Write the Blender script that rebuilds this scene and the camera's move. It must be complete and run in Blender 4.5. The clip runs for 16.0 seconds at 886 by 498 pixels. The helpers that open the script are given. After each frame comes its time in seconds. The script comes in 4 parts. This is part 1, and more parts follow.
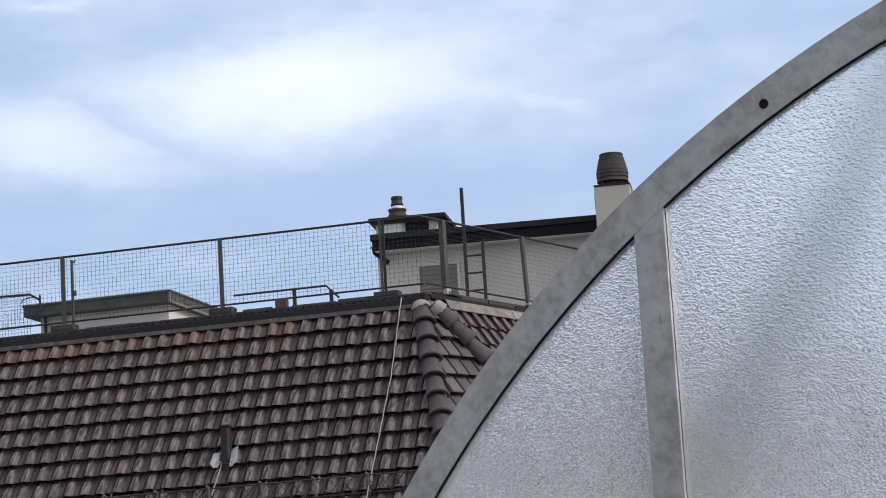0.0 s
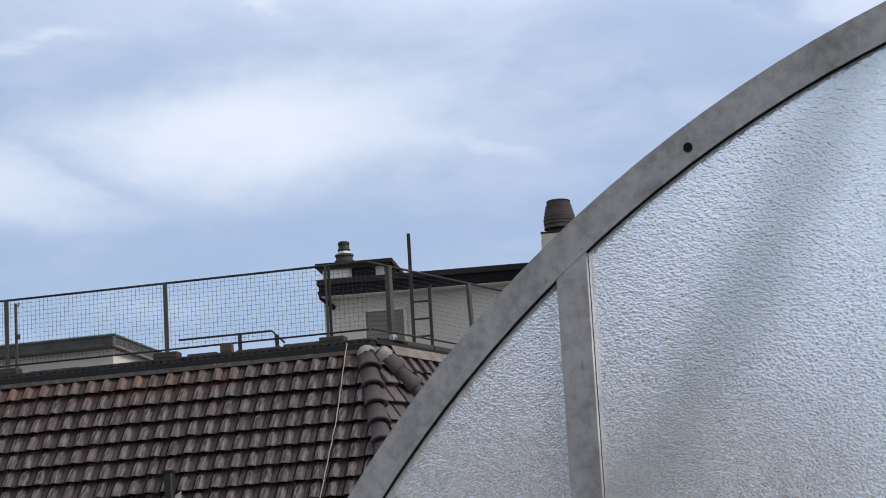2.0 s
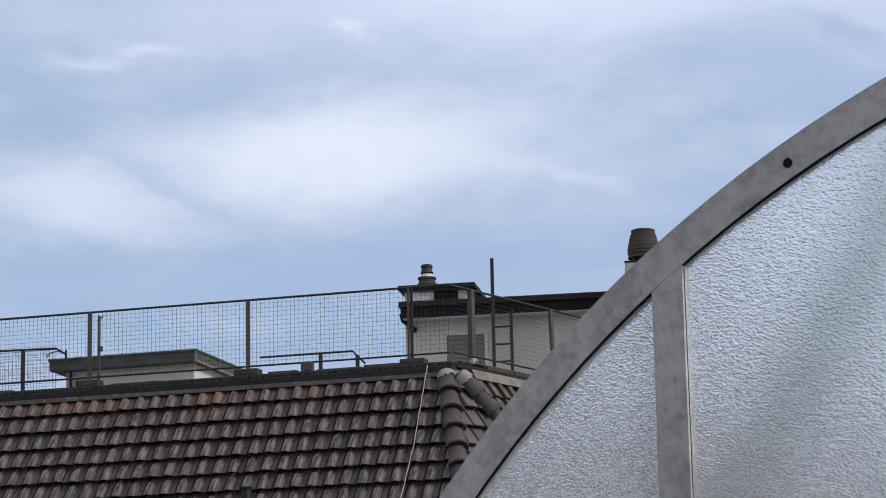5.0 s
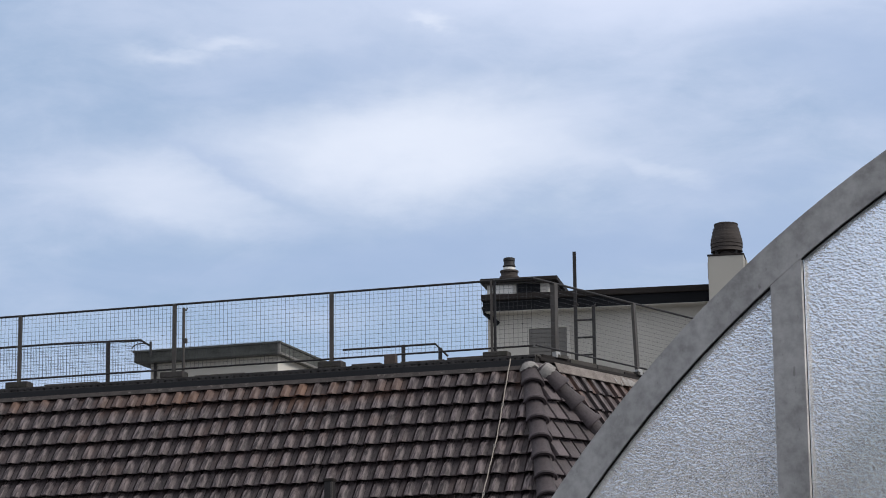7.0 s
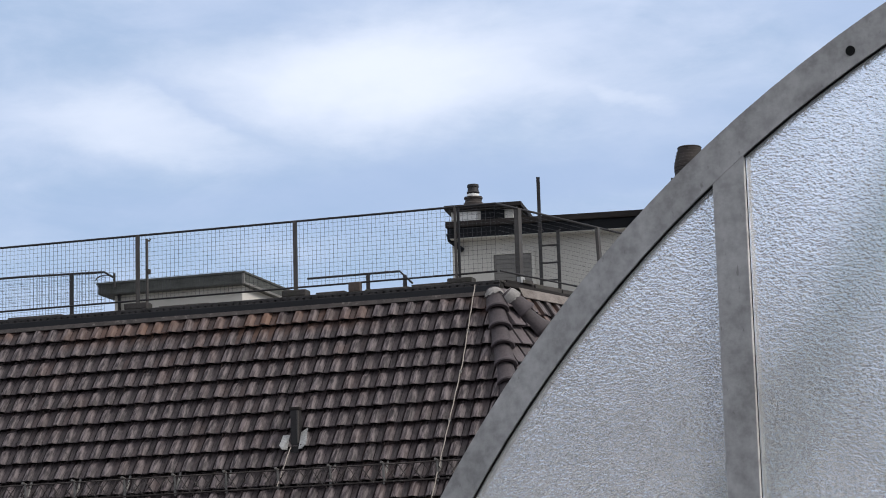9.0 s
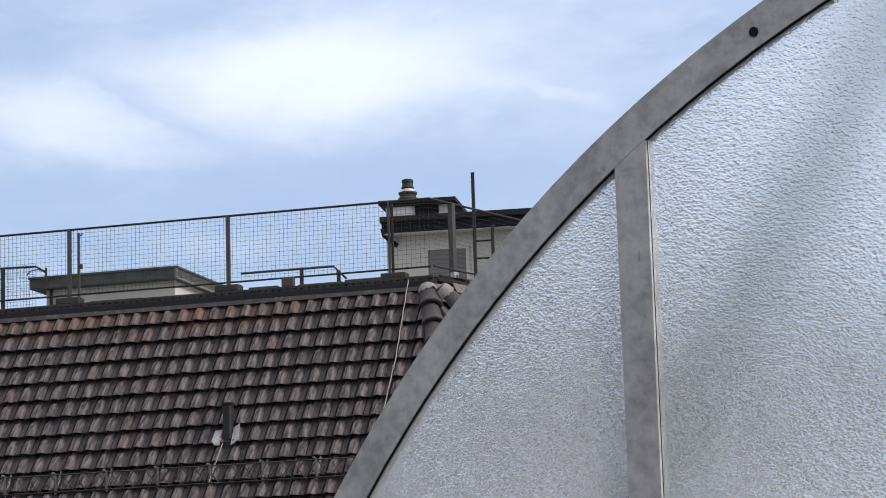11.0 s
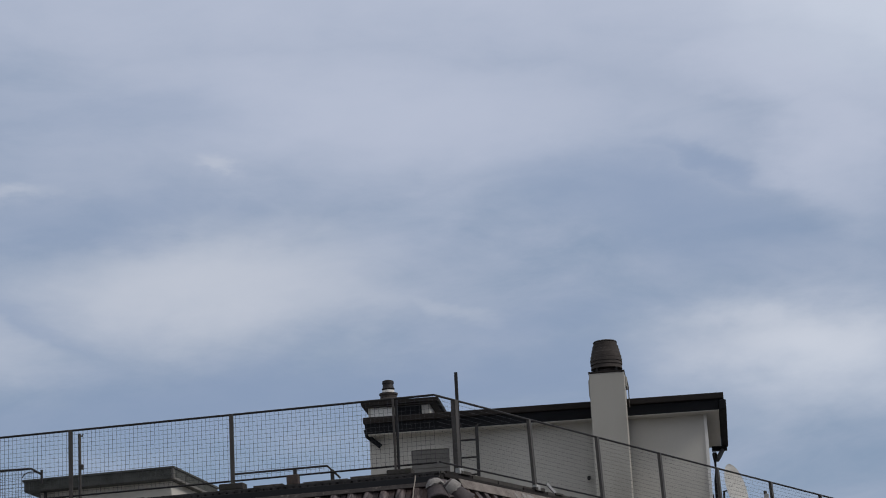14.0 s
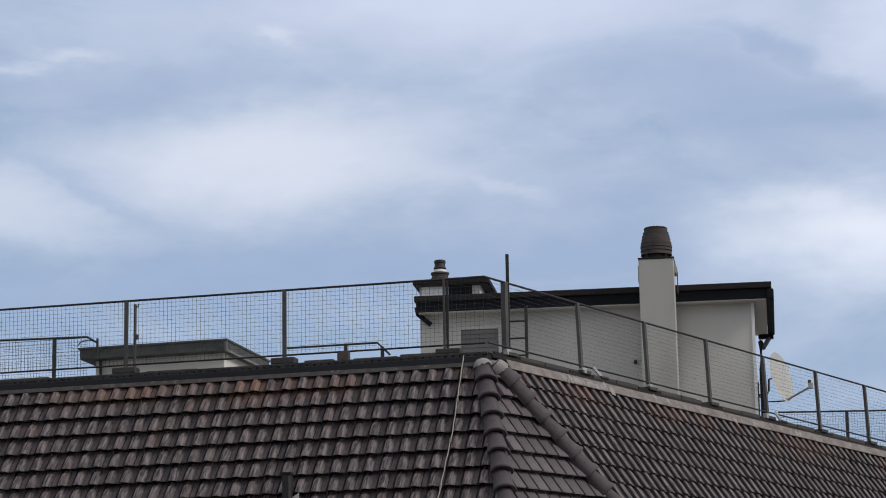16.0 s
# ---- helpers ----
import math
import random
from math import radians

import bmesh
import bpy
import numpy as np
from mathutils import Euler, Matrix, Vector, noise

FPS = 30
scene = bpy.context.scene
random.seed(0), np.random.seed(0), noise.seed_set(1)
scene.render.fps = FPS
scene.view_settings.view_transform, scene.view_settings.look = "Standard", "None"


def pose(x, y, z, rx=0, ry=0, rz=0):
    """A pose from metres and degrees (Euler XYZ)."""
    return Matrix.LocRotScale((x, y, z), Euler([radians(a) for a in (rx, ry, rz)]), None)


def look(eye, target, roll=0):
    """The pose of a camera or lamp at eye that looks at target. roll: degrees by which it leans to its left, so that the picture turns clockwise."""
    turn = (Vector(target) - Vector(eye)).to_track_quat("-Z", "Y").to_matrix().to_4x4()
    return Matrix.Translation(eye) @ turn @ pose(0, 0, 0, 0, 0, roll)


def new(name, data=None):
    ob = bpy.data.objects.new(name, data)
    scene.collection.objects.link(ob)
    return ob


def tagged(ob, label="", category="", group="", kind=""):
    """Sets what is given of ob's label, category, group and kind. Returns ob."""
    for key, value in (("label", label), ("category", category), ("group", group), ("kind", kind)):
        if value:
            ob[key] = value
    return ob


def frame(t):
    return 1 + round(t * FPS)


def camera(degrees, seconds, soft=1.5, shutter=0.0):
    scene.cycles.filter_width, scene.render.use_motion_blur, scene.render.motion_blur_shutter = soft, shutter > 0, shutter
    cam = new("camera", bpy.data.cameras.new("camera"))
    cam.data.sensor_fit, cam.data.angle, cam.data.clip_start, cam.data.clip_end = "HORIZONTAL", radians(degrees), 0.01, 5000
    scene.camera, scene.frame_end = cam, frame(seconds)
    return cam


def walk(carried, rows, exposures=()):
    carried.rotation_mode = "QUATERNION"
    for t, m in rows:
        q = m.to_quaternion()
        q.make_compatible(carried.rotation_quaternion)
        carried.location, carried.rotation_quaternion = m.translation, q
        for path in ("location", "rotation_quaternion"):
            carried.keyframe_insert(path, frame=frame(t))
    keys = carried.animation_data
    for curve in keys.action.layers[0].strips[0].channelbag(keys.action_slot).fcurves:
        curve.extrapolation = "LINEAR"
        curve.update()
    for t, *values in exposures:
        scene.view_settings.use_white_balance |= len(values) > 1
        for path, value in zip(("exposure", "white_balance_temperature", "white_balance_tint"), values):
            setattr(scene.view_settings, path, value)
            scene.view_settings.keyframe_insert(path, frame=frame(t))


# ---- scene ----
cam = camera(20.18, 16.0, soft=1.0)


def at(x, y, z, yaw, pitch, roll):
    """A camera pose: metres, then degrees to the right, upward, and of lean."""
    return pose(x, y, z, 0, 0, -yaw) @ pose(0, 0, 0, 90 + pitch) @ pose(0, 0, 0, 0, 0, roll)


PATH = [
    (0.0, 1.786, 0.719, 2.043, -1.120, 10.589, -3.436),
    (0.5, 1.795, 0.773, 2.055, -0.840, 11.016, -3.249),
    (1.0, 1.815, 0.791, 2.045, -0.511, 11.326, -3.320),
    (1.5, 1.834, 0.792, 2.061, -0.174, 11.490, -3.333),
    (2.0, 1.838, 0.806, 2.053, 0.124, 11.578, -3.308),
    (2.5, 1.852, 0.815, 2.051, 0.340, 11.666, -3.112),
    (3.0, 1.863, 0.830, 2.048, 0.422, 11.754, -2.977),
    (3.5, 1.876, 0.832, 2.049, 0.260, 11.862, -2.644),
    (4.0, 1.864, 0.824, 2.051, -0.177, 11.980, -2.411),
    (4.5, 1.837, 0.817, 2.036, -0.887, 12.138, -1.822),
    (5.0, 1.812, 0.802, 2.019, -1.781, 12.256, -1.145),
    (5.2, 1.802, 0.785, 2.016, -2.047, 12.263, -1.182),
    (7.3, 1.737, 0.713, 2.003, -3.742, 12.050, -0.629),
    (7.5, 1.738, 0.697, 1.998, -3.767, 11.973, -0.728),
    (8.0, 1.751, 0.694, 2.009, -3.676, 11.610, -1.076),
    (8.5, 1.757, 0.730, 1.992, -3.407, 11.112, -1.289),
    (9.0, 1.786, 0.852, 1.982, -2.888, 10.488, -1.614),
    (9.2, 1.812, 0.895, 1.991, -2.611, 10.217, -1.692),
    (11.3, 1.851, 0.948, 1.969, -1.308, 10.449, -1.651),
    (11.5, 1.840, 0.946, 1.957, -1.302, 10.768, -1.518),
    (12.0, 1.637, 1.121, 1.861, -1.158, 11.981, -1.792),
    (12.2, 1.483, 1.132, 1.804, -1.039, 12.544, -1.760),
    (12.5, 1.258, 1.026, 1.693, -0.778, 13.460, -2.244),
    (13.0, 0.850, 0.795, 1.633, -0.268, 14.570, -2.521),
    (13.5, 0.393, 0.629, 1.676, 0.610, 15.109, -2.877),
    (14.0, -0.043, 0.547, 1.635, 1.421, 15.237, -2.900),
    (14.5, -0.434, 0.376, 1.607, 1.801, 14.873, -2.520),
    (15.0, -0.507, 0.134, 1.599, 1.416, 14.089, -1.895),
    (15.5, -0.187, -0.027, 1.571, 0.609, 13.101, -1.252),
    (16.0, 0.000, -0.000, 1.600, 0.000, 12.440, -0.930),
]
walk(cam, [(t, at(*row)) for t, *row in PATH], exposures=[
    (0.0, 0.05), (1.0, -0.05), (2.0, -0.15), (3.0, -0.2), (4.0, -0.15), (5.0, -0.2), (7.5, -0.2), (9.0, -0.05), (11.5, 0.05),
    (12.0, 0.0), (12.5, -0.15), (13.0, -0.5), (13.5, -0.7), (14.0, -0.83), (14.5, -0.87), (15.0, -0.85), (15.5, -0.6), (16.0, -0.37)])

# ---- sky and sun ----
world = bpy.data.worlds.new("sky")
scene.world = world
world.use_nodes = True


class Graph:
    """A short way to write node trees."""

    def __init__(self, tree):
        self.tree = tree
        tree.nodes.clear()

    def node(self, kind, inputs=(), **settings):
        n = self.tree.nodes.new(kind)
        for key, value in settings.items():
            setattr(n, key, value)
        for key, value in dict(inputs).items():
            self.put(n.inputs[key], value)
        return n

    def put(self, socket, value):
        if isinstance(value, bpy.types.NodeSocket):
            self.tree.links.new(value, socket)
        elif isinstance(value, tuple) and len(value) == 3 and socket.type == "RGBA":
            socket.default_value = (*value, 1)
        else:
            socket.default_value = value

    def math(self, op, a, b=0.0, c=0.0, clamp=False):
        return self.node("ShaderNodeMath", {0: a, 1: b, 2: c}, operation=op, use_clamp=clamp).outputs[0]

    def mix(self, fac, a, b, blend="MIX"):
        return self.node("ShaderNodeMix", {0: fac, 6: a, 7: b}, data_type="RGBA", blend_type=blend).outputs[2]

    def noise(self, vector, scale, detail=4.0, rough=0.55, distortion=0.0):
        return self.node("ShaderNodeTexNoise", {"Vector": vector, "Scale": scale, "Detail": detail, "Roughness": rough,
                                                "Distortion": distortion}).outputs[0]

    def ramp(self, value, lo, hi, a=0.0, b=1.0):
        return self.node("ShaderNodeMapRange", {0: value, 1: lo, 2: hi, 3: a, 4: b}, interpolation_type="SMOOTHSTEP").outputs[0]

    def scaled(self, vector, x, y, z):
        return self.node("ShaderNodeMapping", {"Vector": vector, "Scale": (x, y, z)}).outputs[0]


SUN_EL, SUN_AZ = radians(38), radians(108)
g = Graph(world.node_tree)
way = g.node("ShaderNodeTexCoord").outputs["Generated"]
axes = g.node("ShaderNodeSeparateXYZ", {0: way}).outputs
nishita = g.node("ShaderNodeTexSky", sky_type="NISHITA", sun_disc=False, sun_elevation=SUN_EL, sun_rotation=SUN_AZ,
                 altitude=400.0, air_density=1.0, dust_density=0.6).outputs[0]
depth = g.math("MAXIMUM", axes[1], 0.05)
su, sv = g.math("DIVIDE", axes[0], depth), g.math("DIVIDE", axes[2], depth)
ahead = g.ramp(axes[1], 0.3, 0.7)
wobble = g.math("MULTIPLY", g.math("SUBTRACT", g.noise(g.scaled(way, 1, 1, 2.2), 16.0, 5.0), 0.5), 0.075)
wobble2 = g.math("MULTIPLY", g.math("SUBTRACT", g.noise(g.scaled(way, 1, 1, 2.2), 21.0, 5.0), 0.5), 0.032)


def cloud(u0, v0, wide, high, tilt=0.0, edge=1.0):
    """A soft bank of cloud round one direction of the sky, torn by noise."""
    du = g.math("SUBTRACT", g.math("ADD", su, wobble), u0)
    dv = g.math("SUBTRACT", g.math("SUBTRACT", g.math("ADD", sv, wobble2), v0), g.math("MULTIPLY", du, tilt))
    du, dv = g.math("DIVIDE", du, wide), g.math("DIVIDE", dv, high)
    r2 = g.math("ADD", g.math("MULTIPLY", du, du), g.math("MULTIPLY", dv, dv))
    return g.math("MULTIPLY", g.math("EXPONENT", g.math("MULTIPLY", g.math("POWER", r2, edge), -1.0)), ahead)


wisps = g.noise(g.scaled(way, 1, 1, 2.6), 7.0, 7.0, 0.6, 0.3)
broad = g.noise(g.scaled(way, 1, 1, 2.0), 2.6, 5.0, 0.5, 0.2)
shreds = g.noise(g.scaled(way, 1, 1, 2.8), 19.0, 6.0, 0.62, 0.5)
veil = g.ramp(g.math("ADD", g.math("ADD", g.math("MULTIPLY", wisps, 0.42), g.math("MULTIPLY", broad, 0.34)), g.math("MULTIPLY", shreds, 0.24)), 0.38, 0.63)


def banks(rows):
    """The thickest of several banks: strength, then the bank's place, size, tilt and edge."""
    total = None
    for strength, *bank in rows:
        one = g.math("MULTIPLY", cloud(*bank), strength)
        total = one if total is None else g.math("MAXIMUM", total, one)
    return total


white = banks([(1.0, -0.070, 0.259, 0.070, 0.024, 0.0, 1.3), (0.75, -0.035, 0.252, 0.050, 0.017, 0.12, 1.2),
               (0.60, -0.180, 0.243, 0.045, 0.014, -0.18, 1.3), (0.85, 0.168, 0.230, 0.052, 0.013, 0.0, 1.3),
               (0.40, 0.0225, 0.2505, 0.015, 0.0055, -0.40, 1.2), (0.60, -0.068, 0.314, 0.009, 0.0028, -0.12, 1.2),
               (0.50, -0.152, 0.307, 0.018, 0.0035, -0.10, 1.2), (0.45, -0.178, 0.304, 0.020, 0.0035, 0.0, 1.2)])
grey = banks([(1.0, 0.0, 0.335, 0.15, 0.035, -0.1, 1.2), (1.0, 0.03, 0.395, 0.40, 0.05, 0.0, 1.0), (1.0, 0.190, 0.315, 0.034, 0.034, -0.5, 1.2),
              (0.45, 0.030, 0.295, 0.050, 0.014, 0.5, 1.1), (1.0, 0.175, 0.345, 0.060, 0.026, -0.3, 1.2), (0.6, 0.070, 0.318, 0.070, 0.020, 0.0, 1.2)])
blue = banks([(0.85, 0.120, 0.288, 0.055, 0.020, -0.25, 1.3), (0.9, 0.142, 0.302, 0.030, 0.007, -0.30, 1.2),
              (0.65, -0.146, 0.2485, 0.024, 0.0055, -0.50, 1.2), (1.0, -0.02, 0.2135, 0.22, 0.015, 0.05, 1.2),
              (0.55, -0.118, 0.291, 0.060, 0.011, 0.05, 1.2), (0.35, -0.105, 0.337, 0.050, 0.012, 0.0, 1.2),
              (0.55, 0.075, 0.240, 0.060, 0.008, 0.05, 1.2)])
clear = g.mix(1.0, nishita, (0.085, 0.083, 0.078), "MULTIPLY")
sky = g.mix(0.72, clear, (0.50, 0.67, 0.96))
sky = g.mix(g.math("MULTIPLY", veil, 0.60), sky, (0.75, 0.835, 1.05))
sky = g.mix(g.math("MULTIPLY", grey, 0.7), sky, (0.91, 0.985, 1.20))
sky = g.mix(g.math("MULTIPLY", blue, 0.8), sky, (0.44, 0.575, 0.84))
sky = g.mix(g.math("MULTIPLY", white, 0.79), sky, (0.98, 1.04, 1.18))
sky = g.mix(g.math("MULTIPLY", cloud(0.215, 0.37, 0.075, 0.035, -0.4), 0.85), sky, (1.03, 1.12, 1.31))
sky = g.mix(g.math("MULTIPLY", cloud(0.178, 0.222, 0.05, 0.022, 0.0), 0.7), sky, (1.10, 1.17, 1.32))
high = g.math("ADD", g.ramp(axes[2], 0.36, 0.62), g.math("MULTIPLY", g.ramp(g.math("MULTIPLY", axes[1], -1.0), -0.35, 0.3), 0.7), clamp=True)
sky = g.mix(g.math("MULTIPLY", high, g.ramp(broad, 0.2, 0.55, 0.75, 1.0)), sky, (0.80, 0.82, 0.87))
back = g.node("ShaderNodeBackground", {"Color": sky, "Strength": 1.0})
g.node("ShaderNodeOutputWorld", {0: back.outputs[0]})

sun = bpy.data.lights.new("sun", "SUN")
sun.energy, sun.angle, sun.color = 2.7, radians(14), (1.0, 0.95, 0.88)
sun_ob = new("sun", sun)
sun_ob.matrix_world = look((60 * math.sin(SUN_AZ) * math.cos(SUN_EL), 60 * math.cos(SUN_AZ) * math.cos(SUN_EL), 60 * math.sin(SUN_EL)), (0, 0, 0))


# ---- materials ----
def material(name, base, dark, rough=0.6, metal=0.0, grain=40.0, stain=2.5, amount=0.6, bump=0.2, bump_scale=60.0, streak=None,
             per_object=0.0, extra=None, spec=0.5):
    """Two scales of variation between two tones, fine relief, and a roughness that follows the stains."""
    m = bpy.data.materials.new(name)
    m.use_nodes = True
    k = Graph(m.node_tree)
    where = k.node("ShaderNodeTexCoord").outputs["Object"]
    big = k.noise(k.scaled(where, *(streak or (1, 1, 1))), stain, 5.0, 0.6)
    small = k.noise(where, grain, 3.0, 0.6)
    fac = k.math("MULTIPLY", k.math("ADD", k.ramp(big, 0.35, 0.7), k.ramp(small, 0.3, 0.75)), 0.5 * amount)
    colour = k.mix(fac, base, dark)
    if per_object:
        rnd = k.node("ShaderNodeObjectInfo").outputs["Random"]
        colour = k.mix(1.0, colour, k.node("ShaderNodeHueSaturation", {"Color": colour, "Value": k.math("ADD", k.math("MULTIPLY", rnd, 2 * per_object), 1 - per_object)}).outputs[0])
    if extra:
        colour = extra(k, where, colour)
    relief = k.node("ShaderNodeBump", {"Height": k.noise(where, bump_scale, 4.0, 0.6), "Strength": bump, "Distance": 0.01}).outputs[0]
    shade = k.node("ShaderNodeBsdfPrincipled", {"Base Color": colour, "Metallic": metal, "Normal": relief, "Specular IOR Level": spec,
                                                "Roughness": k.math("ADD", rough - 0.08, k.math("MULTIPLY", big, 0.16))})
    k.node("ShaderNodeOutputMaterial", {0: shade.outputs[0]})
    return m


def tile_look(k, where, colour):
    """Lichen streaks, roll crests painted as lit, reddish tiles among the grey ones."""
    spot = k.node("ShaderNodeNewGeometry").outputs["Position"]
    isle = k.node("ShaderNodeNewGeometry").outputs["Random Per Island"]
    rnd = k.math("FRACT", k.math("ADD", k.node("ShaderNodeObjectInfo").outputs["Random"], isle))
    value = k.math("ADD", 0.70, k.math("MULTIPLY", rnd, 0.60))
    colour = k.node("ShaderNodeHueSaturation", {"Color": colour, "Value": value}).outputs[0]
    here = k.node("ShaderNodeSeparateXYZ", {0: where}).outputs
    along = k.node("ShaderNodeCombineXYZ", {0: k.math("ADD", here[0], k.math("MULTIPLY", rnd, 37.0)), 1: k.math("MULTIPLY", here[1], 0.14), 2: k.math("MULTIPLY", rnd, 11.0)}).outputs[0]
    pale = k.ramp(k.noise(along, 34.0, 4.0, 0.65), 0.50, 0.70)
    colour = k.mix(k.math("MULTIPLY", pale, 0.16), colour, (0.208, 0.18, 0.186))
    # wear on the crests, plus the light each roll catches, painted in
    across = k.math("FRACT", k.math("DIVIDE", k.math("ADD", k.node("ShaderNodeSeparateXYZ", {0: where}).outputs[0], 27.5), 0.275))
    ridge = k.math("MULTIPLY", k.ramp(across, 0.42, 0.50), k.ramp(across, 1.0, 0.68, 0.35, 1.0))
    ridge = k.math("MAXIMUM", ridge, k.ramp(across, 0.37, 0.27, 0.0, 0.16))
    worn_lit = k.math("MULTIPLY", ridge, k.ramp(k.noise(along, 30.0, 3.0), 0.38, 0.66))
    colour = k.mix(k.math("MULTIPLY", worn_lit, 0.62), colour, (0.262, 0.216, 0.219))
    patch = k.ramp(k.noise(spot, 0.8, 2.0), 0.46, 0.66)
    high = k.ramp(k.node("ShaderNodeSeparateXYZ", {0: spot}).outputs[2], 7.2, 8.5)
    red = k.math("MULTIPLY", k.math("MULTIPLY", k.ramp(rnd, 0.35, 0.8), patch), k.math("ADD", 0.12, k.math("MULTIPLY", high, 0.34)))
    top = k.math("MULTIPLY", k.ramp(k.node("ShaderNodeSeparateXYZ", {0: spot}).outputs[2], 7.95, 8.2), k.ramp(k.noise(spot, 0.6, 2.0), 0.44, 0.58))
    red = k.math("ADD", red, k.math("MULTIPLY", top, k.math("ADD", 0.14, k.math("MULTIPLY", rnd, 0.38))), clamp=True)
    return k.mix(red, colour, (0.15, 0.080, 0.052))


def plain_tile_look(k, where, colour):
    """Smoother flat tiles, each of its own grey."""
    isle = k.node("ShaderNodeNewGeometry").outputs["Random Per Island"]
    rnd = k.math("FRACT", k.math("ADD", k.node("ShaderNodeObjectInfo").outputs["Random"], isle))
    colour = k.node("ShaderNodeHueSaturation", {"Color": colour, "Value": k.math("ADD", 0.72, k.math("MULTIPLY", rnd, 0.56))}).outputs[0]
    pale = k.ramp(k.noise(k.scaled(where, 1, 0.3, 1), 16.0, 4.0, 0.65), 0.52, 0.72)
    return k.mix(k.math("MULTIPLY", pale, 0.3), colour, (0.19, 0.165, 0.16))


def moss(k, where, colour):
    return k.mix(k.math("MULTIPLY", k.ramp(k.noise(where, 5.0, 5.0), 0.5, 0.68), 0.6), colour, (0.05, 0.05, 0.035))


def drips(k, where, colour):
    """Lime runs down a flashing."""
    run = k.ramp(k.noise(k.scaled(where, 1, 1, 0.12), 9.0, 4.0, 0.7), 0.56, 0.70)
    return k.mix(k.math("MULTIPLY", run, 0.5), colour, (0.22, 0.20, 0.185))


def scuffs(k, where, colour):
    """Small dull spots and scratches on the zinc."""
    spots = k.ramp(k.noise(k.scaled(where, 1, 1, 0.45), 75.0, 3.0, 0.6), 0.64, 0.72)
    return k.mix(k.math("MULTIPLY", spots, 0.45), colour, (0.12, 0.11, 0.105))


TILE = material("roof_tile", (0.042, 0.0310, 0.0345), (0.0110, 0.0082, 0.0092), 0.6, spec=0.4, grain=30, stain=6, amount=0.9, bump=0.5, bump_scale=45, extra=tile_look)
FLATTILE = material("flat_roof_tile", (0.102, 0.083, 0.088), (0.048, 0.039, 0.042), 0.6, spec=0.4, grain=30, stain=5, amount=0.8, bump=0.5, bump_scale=45, extra=plain_tile_look)
HIP = material("hip_tile", (0.072, 0.0575, 0.063), (0.028, 0.0222, 0.0245), 0.7, grain=30, stain=4, amount=0.8, bump=0.4, per_object=0.15)
MORTAR = material("mortar", (0.30, 0.285, 0.275), (0.10, 0.092, 0.088), 0.9, stain=8, bump=0.8)
UNDER = material("roof_underlay", (0.03, 0.026, 0.024), (0.015, 0.014, 0.013), 0.9)
RENDERED = material("white_render", (0.57, 0.55, 0.515), (0.43, 0.415, 0.385), 0.9, grain=90, stain=0.8, amount=0.7, bump=0.3, bump_scale=120, streak=(1, 1, 0.35))
CHIMNEY = material("chimney_render", (0.44, 0.425, 0.395), (0.29, 0.278, 0.25), 0.9, grain=60, stain=1.6, amount=0.8, bump=0.3, streak=(1, 1, 0.3))
FASCIA = material("dark_fascia", (0.008, 0.009, 0.012), (0.004, 0.0045, 0.006), 0.8, spec=0.2, stain=2, streak=(0.4, 1, 2))
SHEET = material("weathered_sheet", (0.026, 0.0215, 0.0205), (0.010, 0.0088, 0.0085), 0.75, metal=0.0, spec=0.2, stain=3, amount=0.9, streak=(0.6, 1, 2))
COPPER = material("brown_flashing", (0.058, 0.046, 0.043), (0.016, 0.013, 0.0125), 0.7, stain=7, amount=1.0, streak=(1, 1, 0.3), extra=drips)
STEEL = material("grey_steel", (0.095, 0.086, 0.080), (0.045, 0.040, 0.037), 0.55, metal=0.5, stain=6)
DARKSTEEL = material("dark_steel", (0.032, 0.030, 0.032), (0.018, 0.017, 0.018), 0.6, metal=0.1, spec=0.3, stain=6)
WIRE = material("mesh_wire", (0.05, 0.052, 0.058), (0.035, 0.035, 0.037), 0.5, metal=0.5)
ZINC = material("galvanised_steel", (0.48, 0.47, 0.465), (0.19, 0.185, 0.182), 0.6, metal=0.15, grain=38, stain=8, amount=0.9, bump=0.12, bump_scale=40, extra=scuffs)
STRIP = material("gravel_stop_metal", (0.060, 0.056, 0.057), (0.020, 0.018, 0.018), 0.7, spec=0.3, stain=6, amount=1.0)
HATCHTOP = material("weathered_zinc_sheet", (0.095, 0.10, 0.094), (0.026, 0.026, 0.024), 0.7, spec=0.3, stain=5, amount=1.0, bump=0.4, streak=(0.6, 1, 1.5))
SEAL = material("black_rubber", (0.007, 0.007, 0.007), (0.004, 0.004, 0.004), 0.8, spec=0.2)
CONCRETE = material("weathered_concrete", (0.064, 0.057, 0.054), (0.022, 0.020, 0.019), 0.9, stain=5, amount=0.9, bump=0.5, extra=moss)
SHUTTER = material("grey_shutter", (0.17, 0.163, 0.155), (0.12, 0.115, 0.11), 0.6, stain=3)
BRICKCAP = material("chimney_pot_clay", (0.062, 0.051, 0.047), (0.026, 0.022, 0.021), 0.85, stain=4, amount=0.9, bump=0.4)
DISHWHITE = material("dish_enamel", (0.80, 0.79, 0.77), (0.66, 0.65, 0.63), 0.45, stain=4)
LEAD = material("lead_flashing", (0.46, 0.46, 0.455), (0.17, 0.17, 0.172), 0.55, metal=0.3, stain=7, amount=0.9, bump=0.6, bump_scale=25)
ROPE = material("cable_sheath", (0.36, 0.32, 0.28), (0.22, 0.19, 0.17), 0.7, stain=4)
